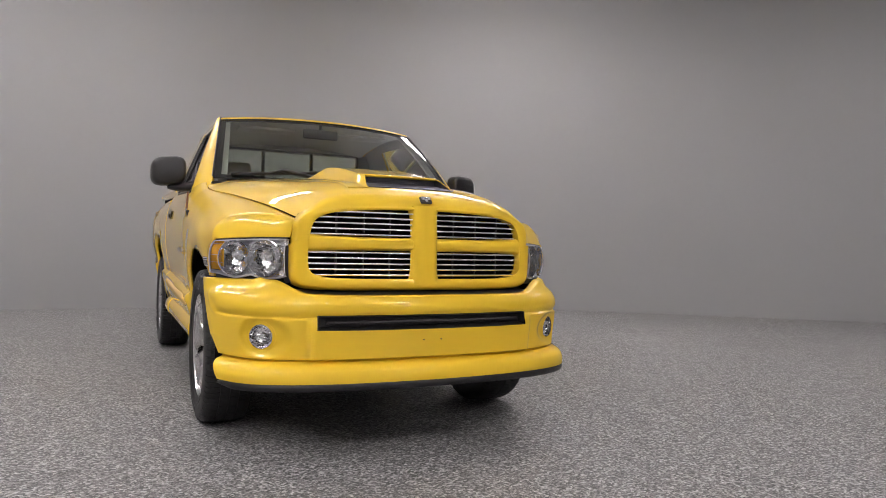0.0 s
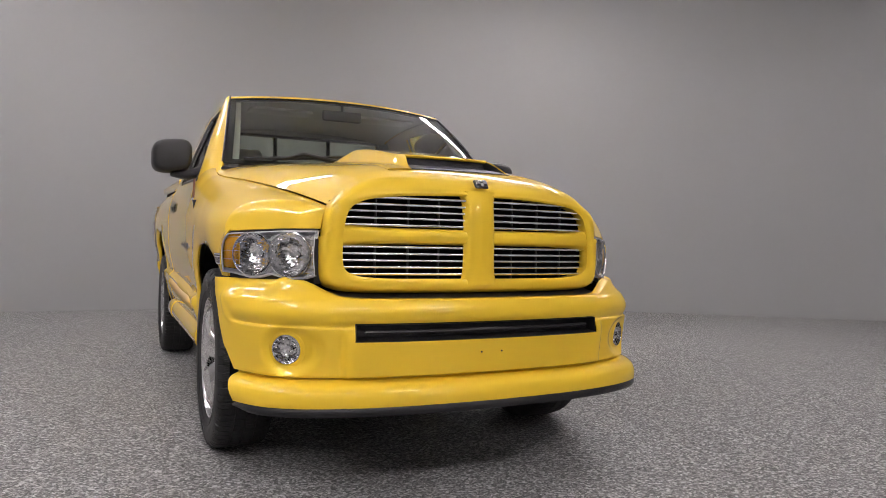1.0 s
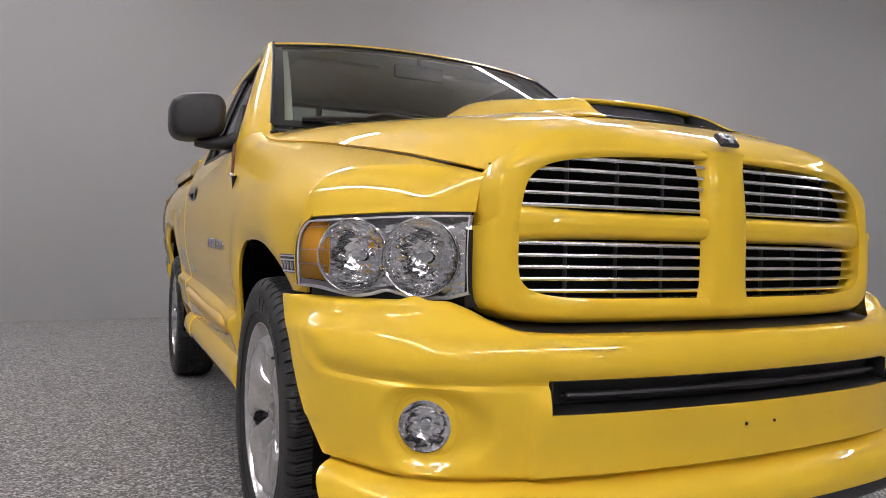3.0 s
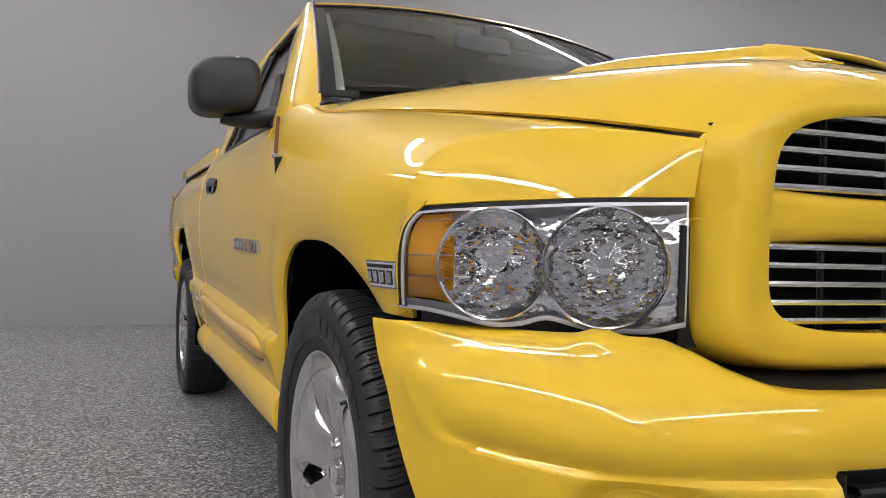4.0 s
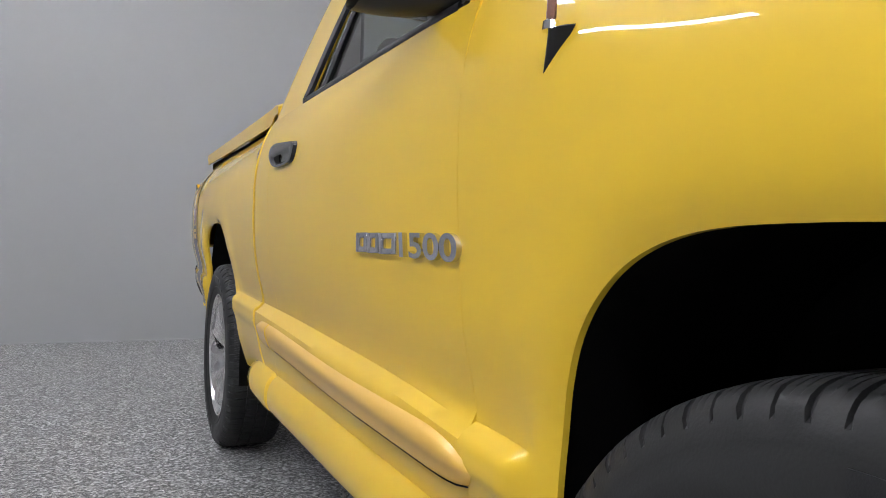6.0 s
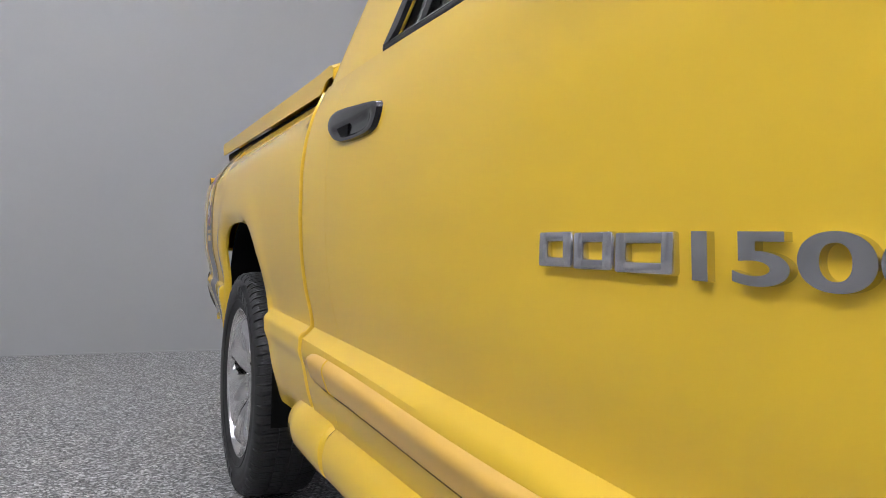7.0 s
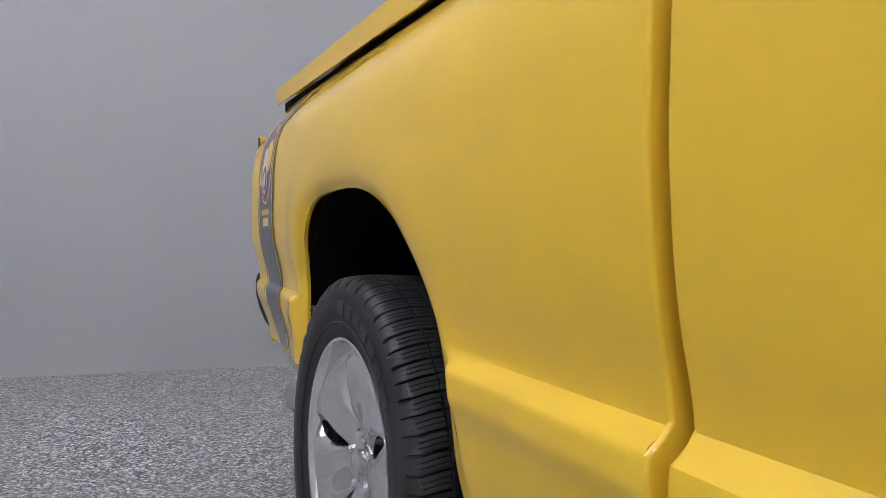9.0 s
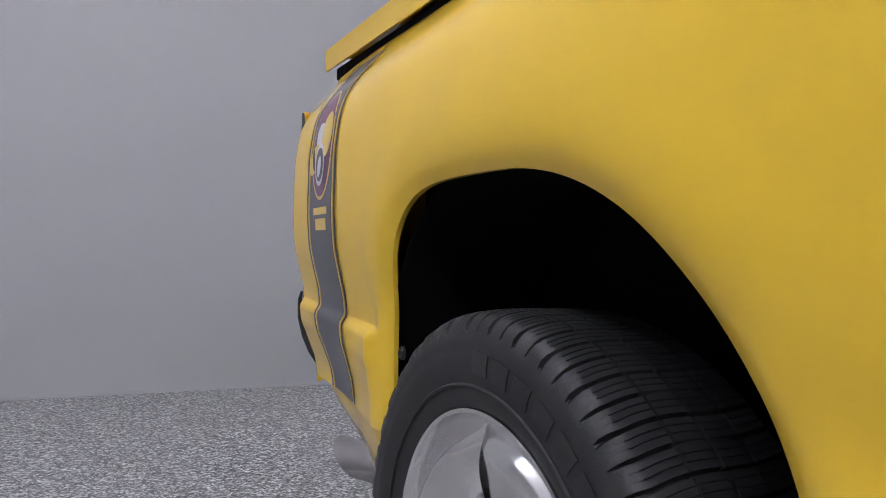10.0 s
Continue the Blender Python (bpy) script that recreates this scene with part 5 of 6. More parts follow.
# ---- badges on the fenders, antenna, running boards ----
for s in (-1, 1):
    flip = (lambda q: q) if s < 0 else (lambda q: q.mirrored())
    def plate(y0, y1, z0, z1, lift):
        return flip(Geo().grid(lambda u, v: (-half(lerp(y0, y1, u), lerp(z0, z1, v)) - lift, lerp(y0, y1, u), lerp(z0, z1, v)), 6, 3).outward((0, -0.4, 0.88)))
    b = part("fender_badge", plate(-0.462, -0.360, 0.860, 0.907, 0.006), BADGE, TRUCK, "small chrome nameplate", thick=0.008)
    part("badge_field", plate(-0.459, -0.363, 0.863, 0.904, 0.0072), SILVER, b, thick=0.001)
    for k in range(4):
        y = -0.367 - 0.023 * k
        part("badge_block", plate(y - 0.017, y, 0.867, 0.891, 0.0085), BLACK, b, thick=0.001)
        part("badge_block", plate(y - 0.014, y - 0.003, 0.870, 0.888, 0.0095), CHROME, b, thick=0.001)
    part("badge_bar", plate(-0.455, -0.367, 0.895, 0.901, 0.0085), BLACK, b, thick=0.001)

    g = Geo()
    prof = [(-0.80, 0.520), (-0.865, 0.527), (-0.912, 0.522), (-0.942, 0.500), (-0.955, 0.462), (-0.950, 0.418), (-0.930, 0.388), (-0.89, 0.376), (-0.80, 0.380)]
    st = rounded([(p[0], p[1]) for p in prof] + [prof[0]], 2)
    ys = [0.40, 0.415, 0.44] + [0.5 + 0.1 * k for k in range(14)] + [1.86, 1.872, 1.88]
    g.grid(lambda u, v: (lerp(st[round(v * (len(st) - 1))][0], -0.86, 0.25 if u in (0, 1) else 0), ys[round(u * (len(ys) - 1))], lerp(st[round(v * (len(st) - 1))][1], 0.455, 0.25 if u in (0, 1) else 0)), len(ys) - 1, len(st) - 1)
    for y, turn in ((ys[0], 1), (ys[-1], -1)):
        base = len(g.v)
        ring = [(lerp(p[0], -0.86, 0.25), y, lerp(p[1], 0.455, 0.25)) for p in st[:-1]]
        g.v += ring
        g.f.append(tuple(range(base, base + len(ring)))[::turn])
    board = part("running_board", flip(g), PAINT, TRUCK, "yellow side step", solid=True)
    g = Geo()
    ye = [1.886, 1.896, 1.92, 2.13, 2.20, 2.235]
    kk = [0.12, 0.02, 0.0, 0.0, 0.06, 0.22]
    g.grid(lambda u, v: (lerp(st[round(v * (len(st) - 1))][0] - 0.006, -0.86, kk[round(u * 5)]), ye[round(u * 5)], lerp(st[round(v * (len(st) - 1))][1] + 0.004, 0.455, kk[round(u * 5)])), 5, len(st) - 1)
    base = len(g.v)
    ring = [(lerp(p[0] - 0.006, -0.86, 0.22), 2.235, lerp(p[1] + 0.004, 0.455, 0.22)) for p in st[:-1]]
    g.v += ring
    g.f.append(tuple(range(base, base + len(ring))))
    part("step_end_cap", flip(g), PAINT, board, solid=True)
    part("step_tread", flip(Geo().box((-0.912, 0.55, 0.522), (-0.85, 1.80, 0.529), 0.002)), PAINT, board)

g = Geo().grid(lambda u, v: (-half(0.33, 1.15) + 0.004 - 0.016 * math.sin(math.pi * v) * (0.25 + 0.75 * u), lerp(0.362, lerp(0.306, 0.352, v), u), lerp(1.108, 1.160, u)), 12, 8)
ANT = part("antenna", g, BLACK, TRUCK, "black pointed antenna foot", thick=0.004)
part("antenna_collar", Geo().revolve([(0, 0.0), (0, 0.010), (0.010, 0.009), (0.014, 0.004), (0.014, 0)], 12, "z", (-half(0.33, 1.16) - 0.008, 0.336, 1.160)), CHROME, ANT)
part("antenna_mast", Geo().tube([(-half(0.33, 1.16) - 0.008, 0.336, 1.168), (-half(0.33, 1.16) - 0.002, 0.340, 1.272)], [0.0058, 0.0046], 8), mat("brown_antenna_sleeve", (0.16, 0.06, 0.03), 0.5, vary=0.2, scale=40), ANT, "thin brown mast")

# ---- bed cover, tailgate, rear bumper, exhaust ----
def lid_low(y):
    return lerp(1.340, 1.396, (y - 2.07) / 2.03) + 0.028 * smooth(2.205, 2.14, y)


def lid_pt(u, v):
    q = lerp(-1, 1, u)
    y = 2.07 + 2.035 * (v ** 1.25)
    x = q * lerp(0.900, 0.870, v)
    e = max(0, abs(q) - 0.93) / 0.07
    return x, y, lid_low(max(y, 2.205)) + 0.070 + 0.035 * (1 - q * q) - 0.014 * e ** 2 - 0.012 * max(0, 1 - (y - 2.07) / 0.03) ** 2


g = Geo().grid(lid_pt, 80, 50)
for s in (0, 1):
    g.grid(lambda u, v: (lid_pt(s, u)[0] + 0.003 * v * (1 if s == 0 else -1), lid_pt(s, u)[1], lerp(lid_pt(s, u)[2], lid_low(lid_pt(s, u)[1]), v)), 50, 3)
for t in (0, 1):
    g.grid(lambda u, v: [a + b for a, b in zip(lid_pt(u, t), (0, 0.003 * v * (1 if t == 0 else -1), -0.030 * v))], 80, 2)
part("bed_cover", g.outward((0, 3.1, 1.2)), PAINT, TRUCK, "flat yellow hard bed cover", thick=0.006)
# near-black sheet under the cover, so the gap below its edge looks shaded
part("cover_seal", Geo().grid(lambda u, v: (lerp(-0.868, 0.868, u) * lerp(1, 0.975, v), lerp(2.10, 4.07, v), lid_low(lerp(2.10, 4.07, v)) + 0.004), 4, 20), DARK, TRUCK, "near-black sheet for the shade in the gap under the cover", thick=0.03)
both("bed_rail", Geo().grid(lambda u, v: (-lerp(half(lerp(BED0, BED1, u), bed_top(lerp(BED0, BED1, u))), 0.60, v), lerp(BED0, BED1, u), bed_top(lerp(BED0, BED1, u)) - 0.002 * v), 40, 6).outward((0, 3, 0.9)), PAINT, thick=0.006)


def gate_pt(u, v):
    x = lerp(-0.80, 0.80, u)
    z = lerp(0.72, 1.365, v)
    return x, 4.110 + 0.045 * math.sin(math.pi * min(1, max(0, (z - 0.70) / 0.68))) ** 0.7 - 0.02 * (x / 0.8) ** 4, z


GATE = part("tailgate", Geo().grid(gate_pt, 30, 20).outward((0, 3.5, 1.0)), PAINT, TRUCK, thick=0.03)
part("gate_handle", Geo().box((-0.12, 4.14, 1.12), (0.12, 4.17, 1.19), 0.012), BLACK, GATE)
for s in (-1, 1):
    flip = (lambda q: q) if s < 0 else (lambda q: q.mirrored())
    lamp = Geo().grid(lambda u, v: (-lerp(0.80, 0.938, u) + 0.006 * u * u, 4.085 + 0.045 * math.sin(math.pi * v) ** 0.5 * (1 - 0.6 * u ** 3), lerp(0.905, 1.275, v)), 10, 20)
    t = part("tail_lamp", flip(lamp.outward((-0.85, 3.9, 1.0))), mat("amber_red_tail_lens", (0.62, 0.36, 0.02), 0.2, coat=1.0, vary=0.1, scale=20) if s < 0 else bpy.data.materials["amber_red_tail_lens"], TRUCK, "glossy tail lamp lens", thick=0.02)
    part("lamp_seal", flip(Geo().tube([(-0.930, 4.080, lerp(0.91, 1.27, k / 12)) for k in range(13)], 0.006, 6)), BLACK, t)
    part("screw", flip(Geo().revolve([(-0.004, 0.0), (-0.004, 0.010), (0.0, 0.013), (0.003, 0.013)], 14, "x", (-half(3.40, 0.72) - 0.001, 3.405, 0.722)).revolve([(-0.008, 0), (-0.007, 0.005), (-0.003, 0.006)], 8, "x", (-half(3.40, 0.72), 3.405, 0.722))), BLACK, TRUCK)


def rear_bumper(u, v):
    q = lerp(-1, 1, u)
    z = lerp(0.44, 0.76, v)
    x = 0.842 * (1 - (1 - abs(q)) ** 1.8) * (1 if q > 0 else -1)
    y = 4.22 - 0.30 * abs(q) ** 5 - 0.10 * smooth(0.62, 0.44, z) - 0.03 * max(0, (z - 0.70) / 0.06)
    return x * (1 - 0.12 * smooth(0.6, 0.44, z)), y, z


RB = part("rear_bumper", Geo().grid(rear_bumper, 60, 14).outward((0, 3.6, 0.6)), PAINT, TRUCK, thick=0.02)
for s in (-1, 1):
    part("bumper_end_seal", Geo().tube([(s * x, y, z) for x, y, z in ((0.921, 4.078, 0.792), (0.922, 4.094, 0.770), (0.919, 4.096, 0.722), (0.906, 4.096, 0.672), (0.888, 4.096, 0.630), (0.861, 4.090, 0.583))], [0.004, 0.006, 0.007, 0.007, 0.006, 0.003], 8), BLACK, RB, "black curved end seal")
part("bumper_pad", Geo().grid(lambda u, v: [a + b for a, b in zip(rear_bumper(lerp(0.02, 0.98, u), lerp(0.93, 1.0, v)), (0, 0.004, 0.006))], 50, 2).outward((0, 3.6, 0.5)), BLACK, RB, "black step pad", thick=0.008)
both("rear_valance", Geo().grid(lambda u, v: (-half(lerp(3.44, 3.98, u), 0.585) + 0.010 + 0.045 * v ** 1.5, lerp(3.44, 3.98, u), lerp(0.600, lerp(0.38, 0.50, u), v)), 12, 8).outward((0, 3.6, 0.7)), PAINT, thick=0.01)
pipe = Geo().tube([(-0.62, 3.50, 0.40), (-0.67, 3.72, 0.365), (-0.715, 3.90, 0.345)], 0.034, 16, False)
pipe.grid(lambda u, v: (lerp(-0.700, -0.780, v) + 0.038 * math.cos(u * 6.2832), lerp(3.84, 4.055 + 0.075 * math.sin(u * 6.2832), v), 0.344 + 0.036 * math.sin(u * 6.2832)), 28, 6, loop=True)
EXHAUST = part("exhaust_pipe", pipe, STEEL, TRUCK, "polished slanted exhaust tip", thick=0.004)
# near-black disc across the pipe, for the shade inside its bore
part("exhaust_bore", Geo().grid(lambda u, v: (-0.748 + 0.034 * v * math.cos(u * 6.2832), 3.955 + 0.01 * v * math.sin(u * 6.2832), 0.344 + 0.033 * v * math.sin(u * 6.2832)), 24, 2, loop=True), DARK, EXHAUST)

# ---- decal band on the rear of the bed ----
def decal(y0, y1, z0, z1, lift, n=6, m=110):
    """A film on the bed side; y given at the top, moving forward as the side tucks in."""
    return Geo().grid(lambda u, v: (-half(lerp(y0, y1, u), lerp(z0, z1, v)) - lift, lerp(y0, y1, u), lerp(z0, z1, v)), n, m).outward((0, 3.2, 0.9))


for s in (-1, 1):
    flip = (lambda q: q) if s < 0 else (lambda q: q.mirrored())
    band = part("decal_band", flip(decal(3.672, 3.850, 0.577, 1.352, 0.0022)), STRIPE, TRUCK, "charcoal stripe with thin outlines", thick=0.0006)
    for y in (3.650, 3.872):
        part("decal_line", flip(decal(y - 0.005, y + 0.005, 0.577, 1.352, 0.0024, 2)), THREAD, band, thick=0.0005)
    for y in (3.663, 3.859):
        part("decal_line", flip(decal(y - 0.003, y + 0.003, 0.577, 1.352, 0.0026, 2)), GOLD, band, thick=0.0005)

    def disc(cy, cz, ry, rz, lift, material, tilt=0.0, name="decal_shape"):
        ct, sn = math.cos(tilt), math.sin(tilt)
        def fn(u, v):
            a, r = u * 6.28319, max(v, 0.001)
            p, q = ry * r * math.cos(a), rz * r * math.sin(a)
            y, z = cy + p * ct - q * sn, cz + p * sn + q * ct
            return -half(y, z) - lift, y, z
        part(name, flip(Geo().grid(fn, 32, 6, loop=True).outward((0, 3.2, 0.9))), material, band, thick=0.0005)
    disc(3.760, 1.142, 0.082, 0.125, 0.0024, GOLD)
    disc(3.760, 1.142, 0.074, 0.117, 0.0034, PLUM)
    disc(3.763, 1.152, 0.05, 0.035, 0.0044, PALE, 0.7)
    disc(3.723, 1.162, 0.038, 0.05, 0.0050, GOLD)
    disc(3.810, 1.112, 0.045, 0.028, 0.0050, GOLD, -0.6)
    disc(3.813, 1.112, 0.008, 0.028, 0.0056, THREAD, -0.3)
    disc(3.760, 1.097, 0.036, 0.048, 0.0056, PALE)
    disc(3.760, 1.097, 0.028, 0.038, 0.0062, STRIPE)
    disc(3.760, 1.092, 0.013, 0.024, 0.0068, PALE, 0.3)
    for y0, y1, z0, z1 in ((3.705, 3.815, 0.985, 1.001), (3.715, 3.80, 0.950, 0.976)):
        part("decal_bar", flip(decal(y0, y1, z0, z1, 0.0026, 4, 3)), GOLD, band, thick=0.0005)

# ---- wipers, cowl, interior ----
part("cowl", Geo().grid(lambda u, v: (lerp(-0.83, 0.83, u), lerp(0.255 + 0.135 * (abs(lerp(-1, 1, u))) ** 2.2, screen_low(lerp(-0.816, 0.816, u))[0] + 0.02, v), 1.335 + 0.012 * abs(lerp(-1, 1, u)) ** 2), 30, 4), BLACK, TRUCK, "black cowl panel", thick=0.01)
for x0, x1 in ((-0.70, -0.12), (0.0, 0.60)):
    p = [Vector(screen_pt(lerp(x0, x1, k / 8) / 0.80, 0.035 + 0.10 * (k / 8) * (1 if x0 < -0.5 else 0.9), 0.012)) for k in range(9)]
    w = part("wiper", Geo().tube(p, 0.010, 6), BLACK, TRUCK, "black wiper blade")
    a = Vector((x1 + 0.06, screen_low(x1)[0] - 0.03, screen_low(x1)[1] + 0.01))
    part("wiper_arm", Geo().tube([a, p[4] + Vector((0, -0.016, 0.020)), p[3]], [0.014, 0.011, 0.008], 8), BLACK, w)
DASH = part("dashboard", Geo().grid(lambda u, v: (lerp(-0.80, 0.80, u), lerp(0.50, 1.0, v) + (0.0 if v < 0.7 else 0.0), 1.335 - 0.02 * math.cos(v * 3) - 0.5 * max(0, v - 0.75) ** 1.0), 20, 16), CABIN, TRUCK, "grey moulded dashboard", thick=0.03)
part("dash_vent", Geo().box((0.15, 0.93, 1.18), (0.45, 0.99, 1.24), 0.01), BLACK, DASH)
part("steering_wheel", Geo().grid(lambda u, v: (0.40 + (0.19 + 0.014 * math.cos(v * 6.2832)) * math.cos(u * 6.2832), 1.12 + 0.35 * 0.19 * math.sin(u * 6.2832) + 0.014 * math.sin(v * 6.2832), 1.26 + 0.18 * math.sin(u * 6.2832)), 32, 10, loop=True), BLACK, TRUCK, "dark steering wheel")
for x in (-0.46, 0.0, 0.46):
    w = 0.24 if x else 0.16
    seat = part("seat", Geo().box((x - w, 1.25, 0.72), (x + w, 1.78, 0.90), 0.06, 3), CLOTH, TRUCK, "taupe cloth bench seat")
    part("backrest", Geo().box((x - w, -0.08, 0), (x + w, 0.10, 0.62), 0.05, 3, pose(0, 1.78, 0.84, -12)), CLOTH, seat)
    if x:
        part("headrest", Geo().box((x - 0.13, -0.05, 0), (x + 0.13, 0.07, 0.17), 0.04, 3, pose(0, 1.92, 1.47, -10)), CLOTH, seat)
part("headlining", Geo().grid(lambda u, v: [a + b for a, b in zip(roof_pt(lerp(0.02, 0.98, u), lerp(0.02, 0.97, v)), (0, 0, -0.03))], 16, 12), HEADLINE, TRUCK, "pale grey headlining", thick=0.006)
RV = part("rear_view_mirror", Geo().box((-0.13, 0.985, 1.745), (0.13, 1.02, 1.815), 0.015, 2), BLACK, TRUCK, "black rear view mirror")
part("mirror_stalk", Geo().tube([(0, 1.0, 1.80), (0, 1.0, 1.86)], 0.01, 8), BLACK, RV)
for s in (-1, 1):
    part("sun_visor", Geo().box((s * 0.36 - 0.2, 1.12, 1.80), (s * 0.36 + 0.2, 1.30, 1.82), 0.008), HEADLINE, TRUCK)
for s in (-1, 1):
    part("pillar_trim", Geo().grid(lambda u, v: [a + b for a, b in zip(screen_pt(s * lerp(0.90, 0.985, v), u, -0.03), (0, 0.02, 0))], 12, 2), HEADLINE, TRUCK, thick=0.01)


# ---- wheels ----


def tyre_geo():
    """Outer face towards -x; the section runs from the outer bead over the tread to the inner bead."""
    sec = [(-0.104, 0.268), (-0.112, 0.274), (-0.118, 0.290), (-0.1185, 0.300), (-0.123, 0.312), (-0.128, 0.330), (-0.1275, 0.345), (-0.125, 0.360), (-0.1255, 0.364), (-0.121, 0.376), (-0.117, 0.386), (-0.110, 0.395), (-0.103, 0.4005)]
    bands = [(-0.098, 0), (-0.085, 0), (-0.070, 0), (-0.055, 0), (-0.0490, 0), (-0.0482, 1), (-0.0458, 1), (-0.0450, 0), (-0.030, 0), (-0.015, 0), (-0.0030, 0), (-0.0022, 1)]
    tread = bands + [(-x, c) for x, c in bands[::-1]]
    prof = [(x, r, 0.0) for x, r in sec] + [(x, 0.4075 - 0.006 * (abs(x) / 0.1) ** 4, c * 0.0065) for x, c in tread] + [(-x, r, 0.0) for x, r in sec[::-1]]
    n = 78
    pitch = 2 * math.pi / n
    steps = ((0.0, 0.0), (0.21, 0.0), (0.23, 0.22), (0.26, 0.22), (0.28, 0.0), (0.49, 0.0), (0.51, 0.22), (0.54, 0.22), (0.56, 0.0), (0.80, 0.0), (0.83, 1.0), (0.95, 1.0), (0.98, 0.0))
    m = len(steps)

    def fn(u, v):
        x, r, cut = prof[round(v * (len(prof) - 1))]
        i = round(u * n * m) % (n * m)
        at, deep = steps[i % m]
        ax = abs(x)
        if r > 0.379:
            over = min(1, (r - 0.379) / 0.012)
            full = 0.012 if ax > 0.045 else 0.009
            if deep < 0.9:
                deep *= smooth(0.106, 0.098, ax)
            elif ax < 0.045:
                deep = deep if (i // m) % 2 else 0.25
            # shoulder blocks stand out by turns
            r -= max(cut * 1.4, full * deep * over)
            if ax > 0.105 and deep < 0.9:
                x += (-0.0025 if x < 0 else 0.0025) * ((i // m) % 2)
        a = pitch * (i // m + at) + 0.036 * min(1, ax / 0.1) ** 2 * (1 if x < 0 else -1) + 0.015 * x / 0.1
        return x, r * math.cos(a), r * math.sin(a)
    return Geo().grid(fn, n * m, len(prof) - 1, loop=True)


def ring_block(r0, r1, a0, a1, x, deep):
    """A raised block on the sidewall."""
    g = Geo()
    n = 4
    def at(r, a, d):
        return x(r) - d, r * math.cos(a), r * math.sin(a)
    g.grid(lambda u, v: at(lerp(r0, r1, u), lerp(a0, a1, v), deep), 2, n)
    for r, k in ((r0, 1), (r1, 0)):
        g.grid(lambda u, v: at(r, lerp(a0, a1, v), deep * (1 - u)), 1, n)
    for a in (a0, a1):
        g.grid(lambda u, v: at(lerp(r0, r1, u), a, deep * (1 - v)), 2, 1)
    return g


SPOKE_W = curve([(0.050, 0.628), (0.080, 0.60), (0.11, 0.53), (0.15, 0.495), (0.19, 0.53), (0.215, 0.595), (0.232, 0.628), (0.250, 0.628)])
DISH = curve([(0.03, -0.060), (0.07, -0.066), (0.12, -0.077), (0.18, -0.090), (0.22, -0.093), (0.252, -0.084)])


def barrel_geo():
    return Geo().revolve([(0.11, 0.262), (0.10, 0.230), (0.02, 0.222), (-0.06, 0.238), (-0.080, 0.249), (-0.085, 0.252), (-0.094, 0.2545), (-0.106, 0.260), (-0.112, 0.264), (-0.113, 0.270), (-0.104, 0.273)], 96, "x")


def spoke_geo(k):
    """One broad spoke with a raised back and rolled edges."""
    c = math.pi / 2 + 2 * math.pi * k / 5
    g = Geo()

    def spoke(u, v):
        r = lerp(0.050, 0.252, u)
        q = lerp(-1, 1, v)
        a = c + q * SPOKE_W(r)
        body = smooth(0.06, 0.13, r) * smooth(0.25, 0.21, r)
        x = DISH(r) - 0.021 * (1 - abs(q) ** 10) * body + 0.003 * math.exp(-(q / 0.35) ** 2) * body
        return x, r * math.cos(a), r * math.sin(a)
    g.grid(spoke, 28, 30)
    for q in (0, 1):
        g.grid(lambda u, v: (spoke(u, q)[0] + 0.05 * v, spoke(u, q)[1], spoke(u, q)[2]), 24, 3)
    return g


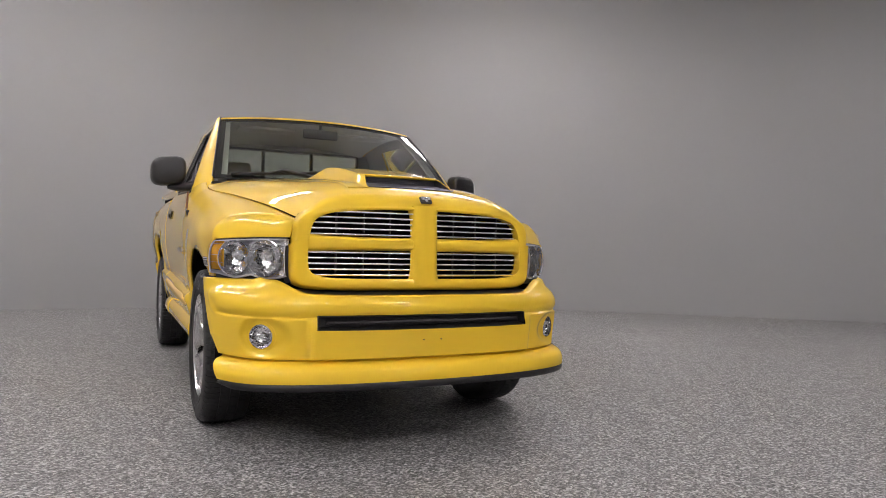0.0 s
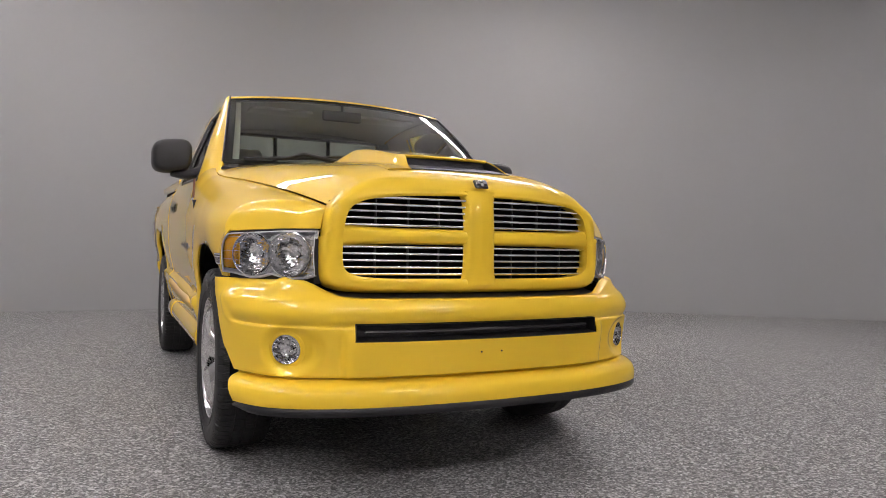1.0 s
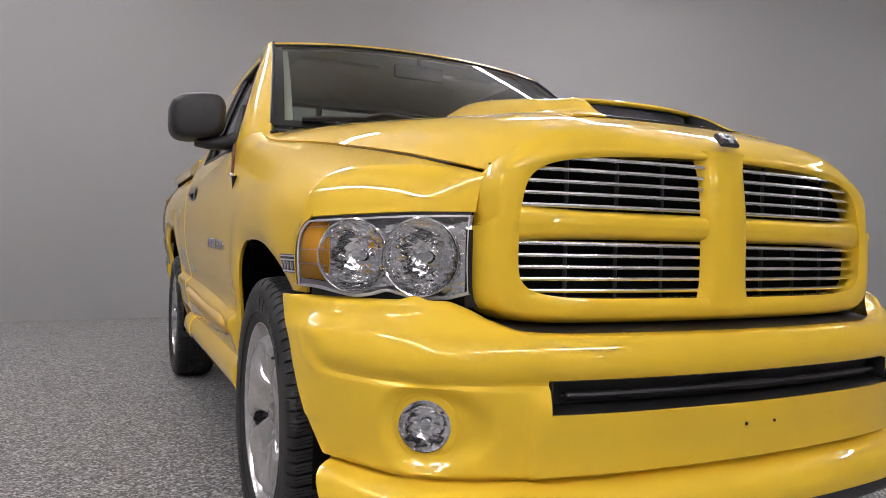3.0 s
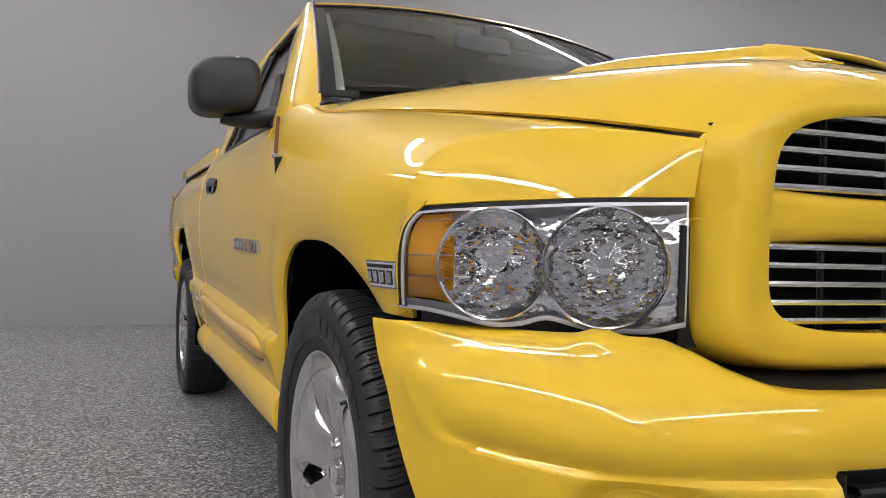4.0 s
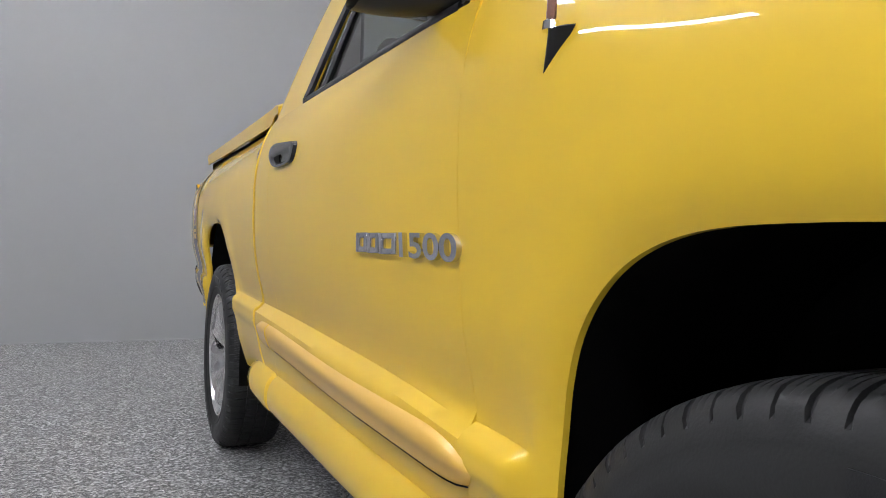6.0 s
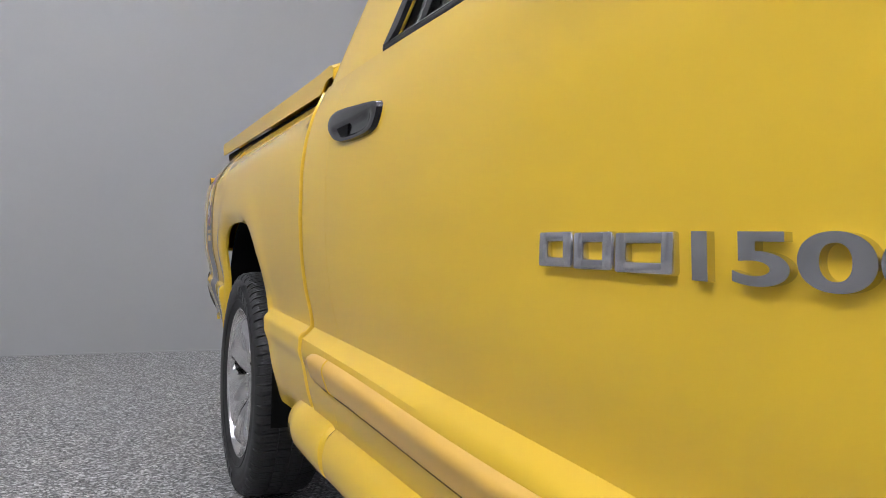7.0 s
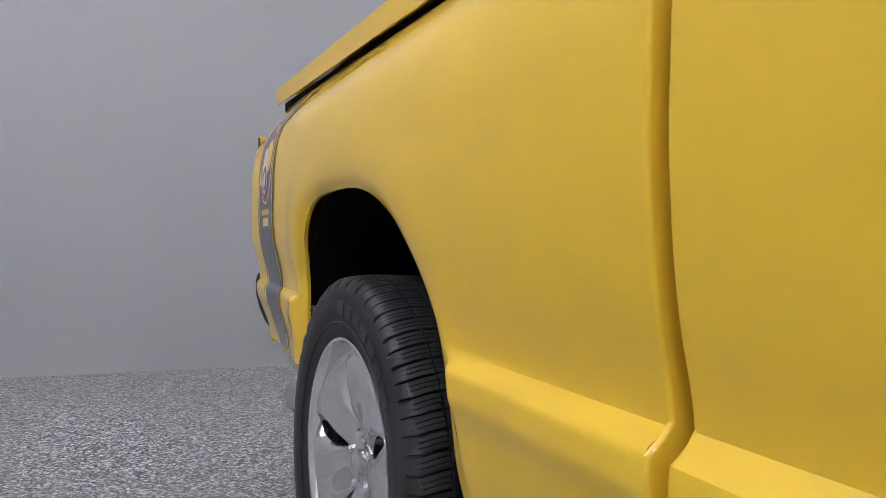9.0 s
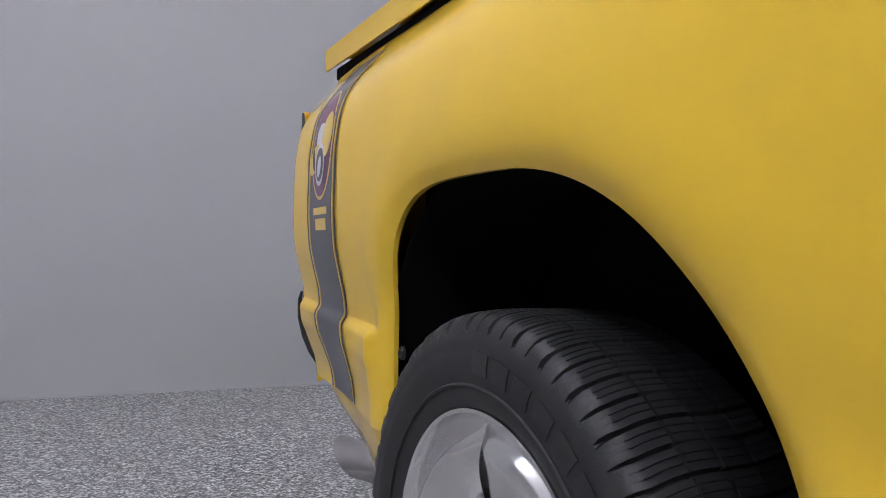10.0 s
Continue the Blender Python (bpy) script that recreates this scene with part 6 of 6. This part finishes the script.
def make_wheel(y, x, turn, flip, first=None):
    """A wheel under the truck: alloy rim, with tyre, cap, nuts, valve and brake as its parts."""
    m = Matrix.Translation((x, y, HUB)) @ pose(0, 0, 0, turn, 0, 180 if flip else 0) @ Matrix.Diagonal((1, 1.026, 1.026, 1))
    if first:
        for o in [first, *first.children]:
            c = o.copy()
            scene.collection.objects.link(c)
            if o is first:
                rim = c
                c.matrix_basis = m
            else:
                c.parent = rim
                if o.name.startswith("sidewall_block"):
                    c.matrix_basis = pose(0, 0, 0, -turn)
        return rim
    rim = part("wheel", barrel_geo(), RIMMET, TRUCK, "polished five spoke alloy wheel with a black tyre")
    rim.matrix_basis = m
    part("tyre", tyre_geo(), RUBBER, rim, "black all-terrain tyre with raised blocks", sharp=30)
    for k in range(5):
        part("spoke", spoke_geo(k), RIMMET, rim)
    part("hub", Geo().revolve([(-0.050, 0.0), (-0.060, 0.046), (-0.064, 0.052), (-0.030, 0.056)], 40, "x"), RIMMET, rim)
    side = lambda r: -curve([(0.29, 0.118), (0.312, 0.123), (0.33, 0.128), (0.345, 0.1275), (0.36, 0.125), (0.376, 0.121)])(r) - 0.0005
    for a0 in (2.45, 5.59):
        for k in range(7):
            a = a0 - 0.15 * k
            part("sidewall_block", ring_block(0.322 if k else 0.326, 0.352, a, a + 0.115, side, 0.0016), BLACK, rim)
    part("sidewall_ring", Geo().grid(lambda u, v: (side(0.303) - 0.0025 * math.sin(v * 3.14), (0.300 + 0.006 * v) * math.cos(u * 6.2832), (0.300 + 0.006 * v) * math.sin(u * 6.2832)), 96, 4, loop=True), RUBBER, rim)
    part("hub_cap", Geo().revolve([(-0.086, 0.0), (-0.085, 0.018), (-0.080, 0.027), (-0.060, 0.030)], 28, "x"), RIMMET, rim, "round centre cap")
    for k in range(5):
        a = math.pi / 2 + math.pi / 5 + 2 * math.pi * k / 5
        part("lug_nut", Geo().revolve([(-0.078, 0.0), (-0.077, 0.007), (-0.074, 0.010), (-0.050, 0.0105)], 6, "x", (0, 0.062 * math.cos(a), 0.062 * math.sin(a))), CHROME, rim)
    part("valve_stem", Geo().tube([(-0.085, 0.237 * math.cos(2.2), 0.237 * math.sin(2.2)), (-0.112, 0.225 * math.cos(2.2), 0.225 * math.sin(2.2))], [0.006, 0.004], 8), BLACK, rim)
    part("brake_disc", Geo().revolve([(-0.02, 0.05), (-0.022, 0.165), (0.0, 0.165), (0.0, 0.05)], 40, "x"), SILVER, rim)
    part("hub_back", Geo().revolve([(0.03, 0.0), (0.03, 0.222)], 32, "x"), DARK, rim)
    return rim


W1 = make_wheel(0.0, -0.822, 0, False)
make_wheel(AXLE, -0.822, 28, False, W1)
make_wheel(0.0, 0.822, 15, True, W1)
make_wheel(AXLE, 0.822, 50, True, W1)
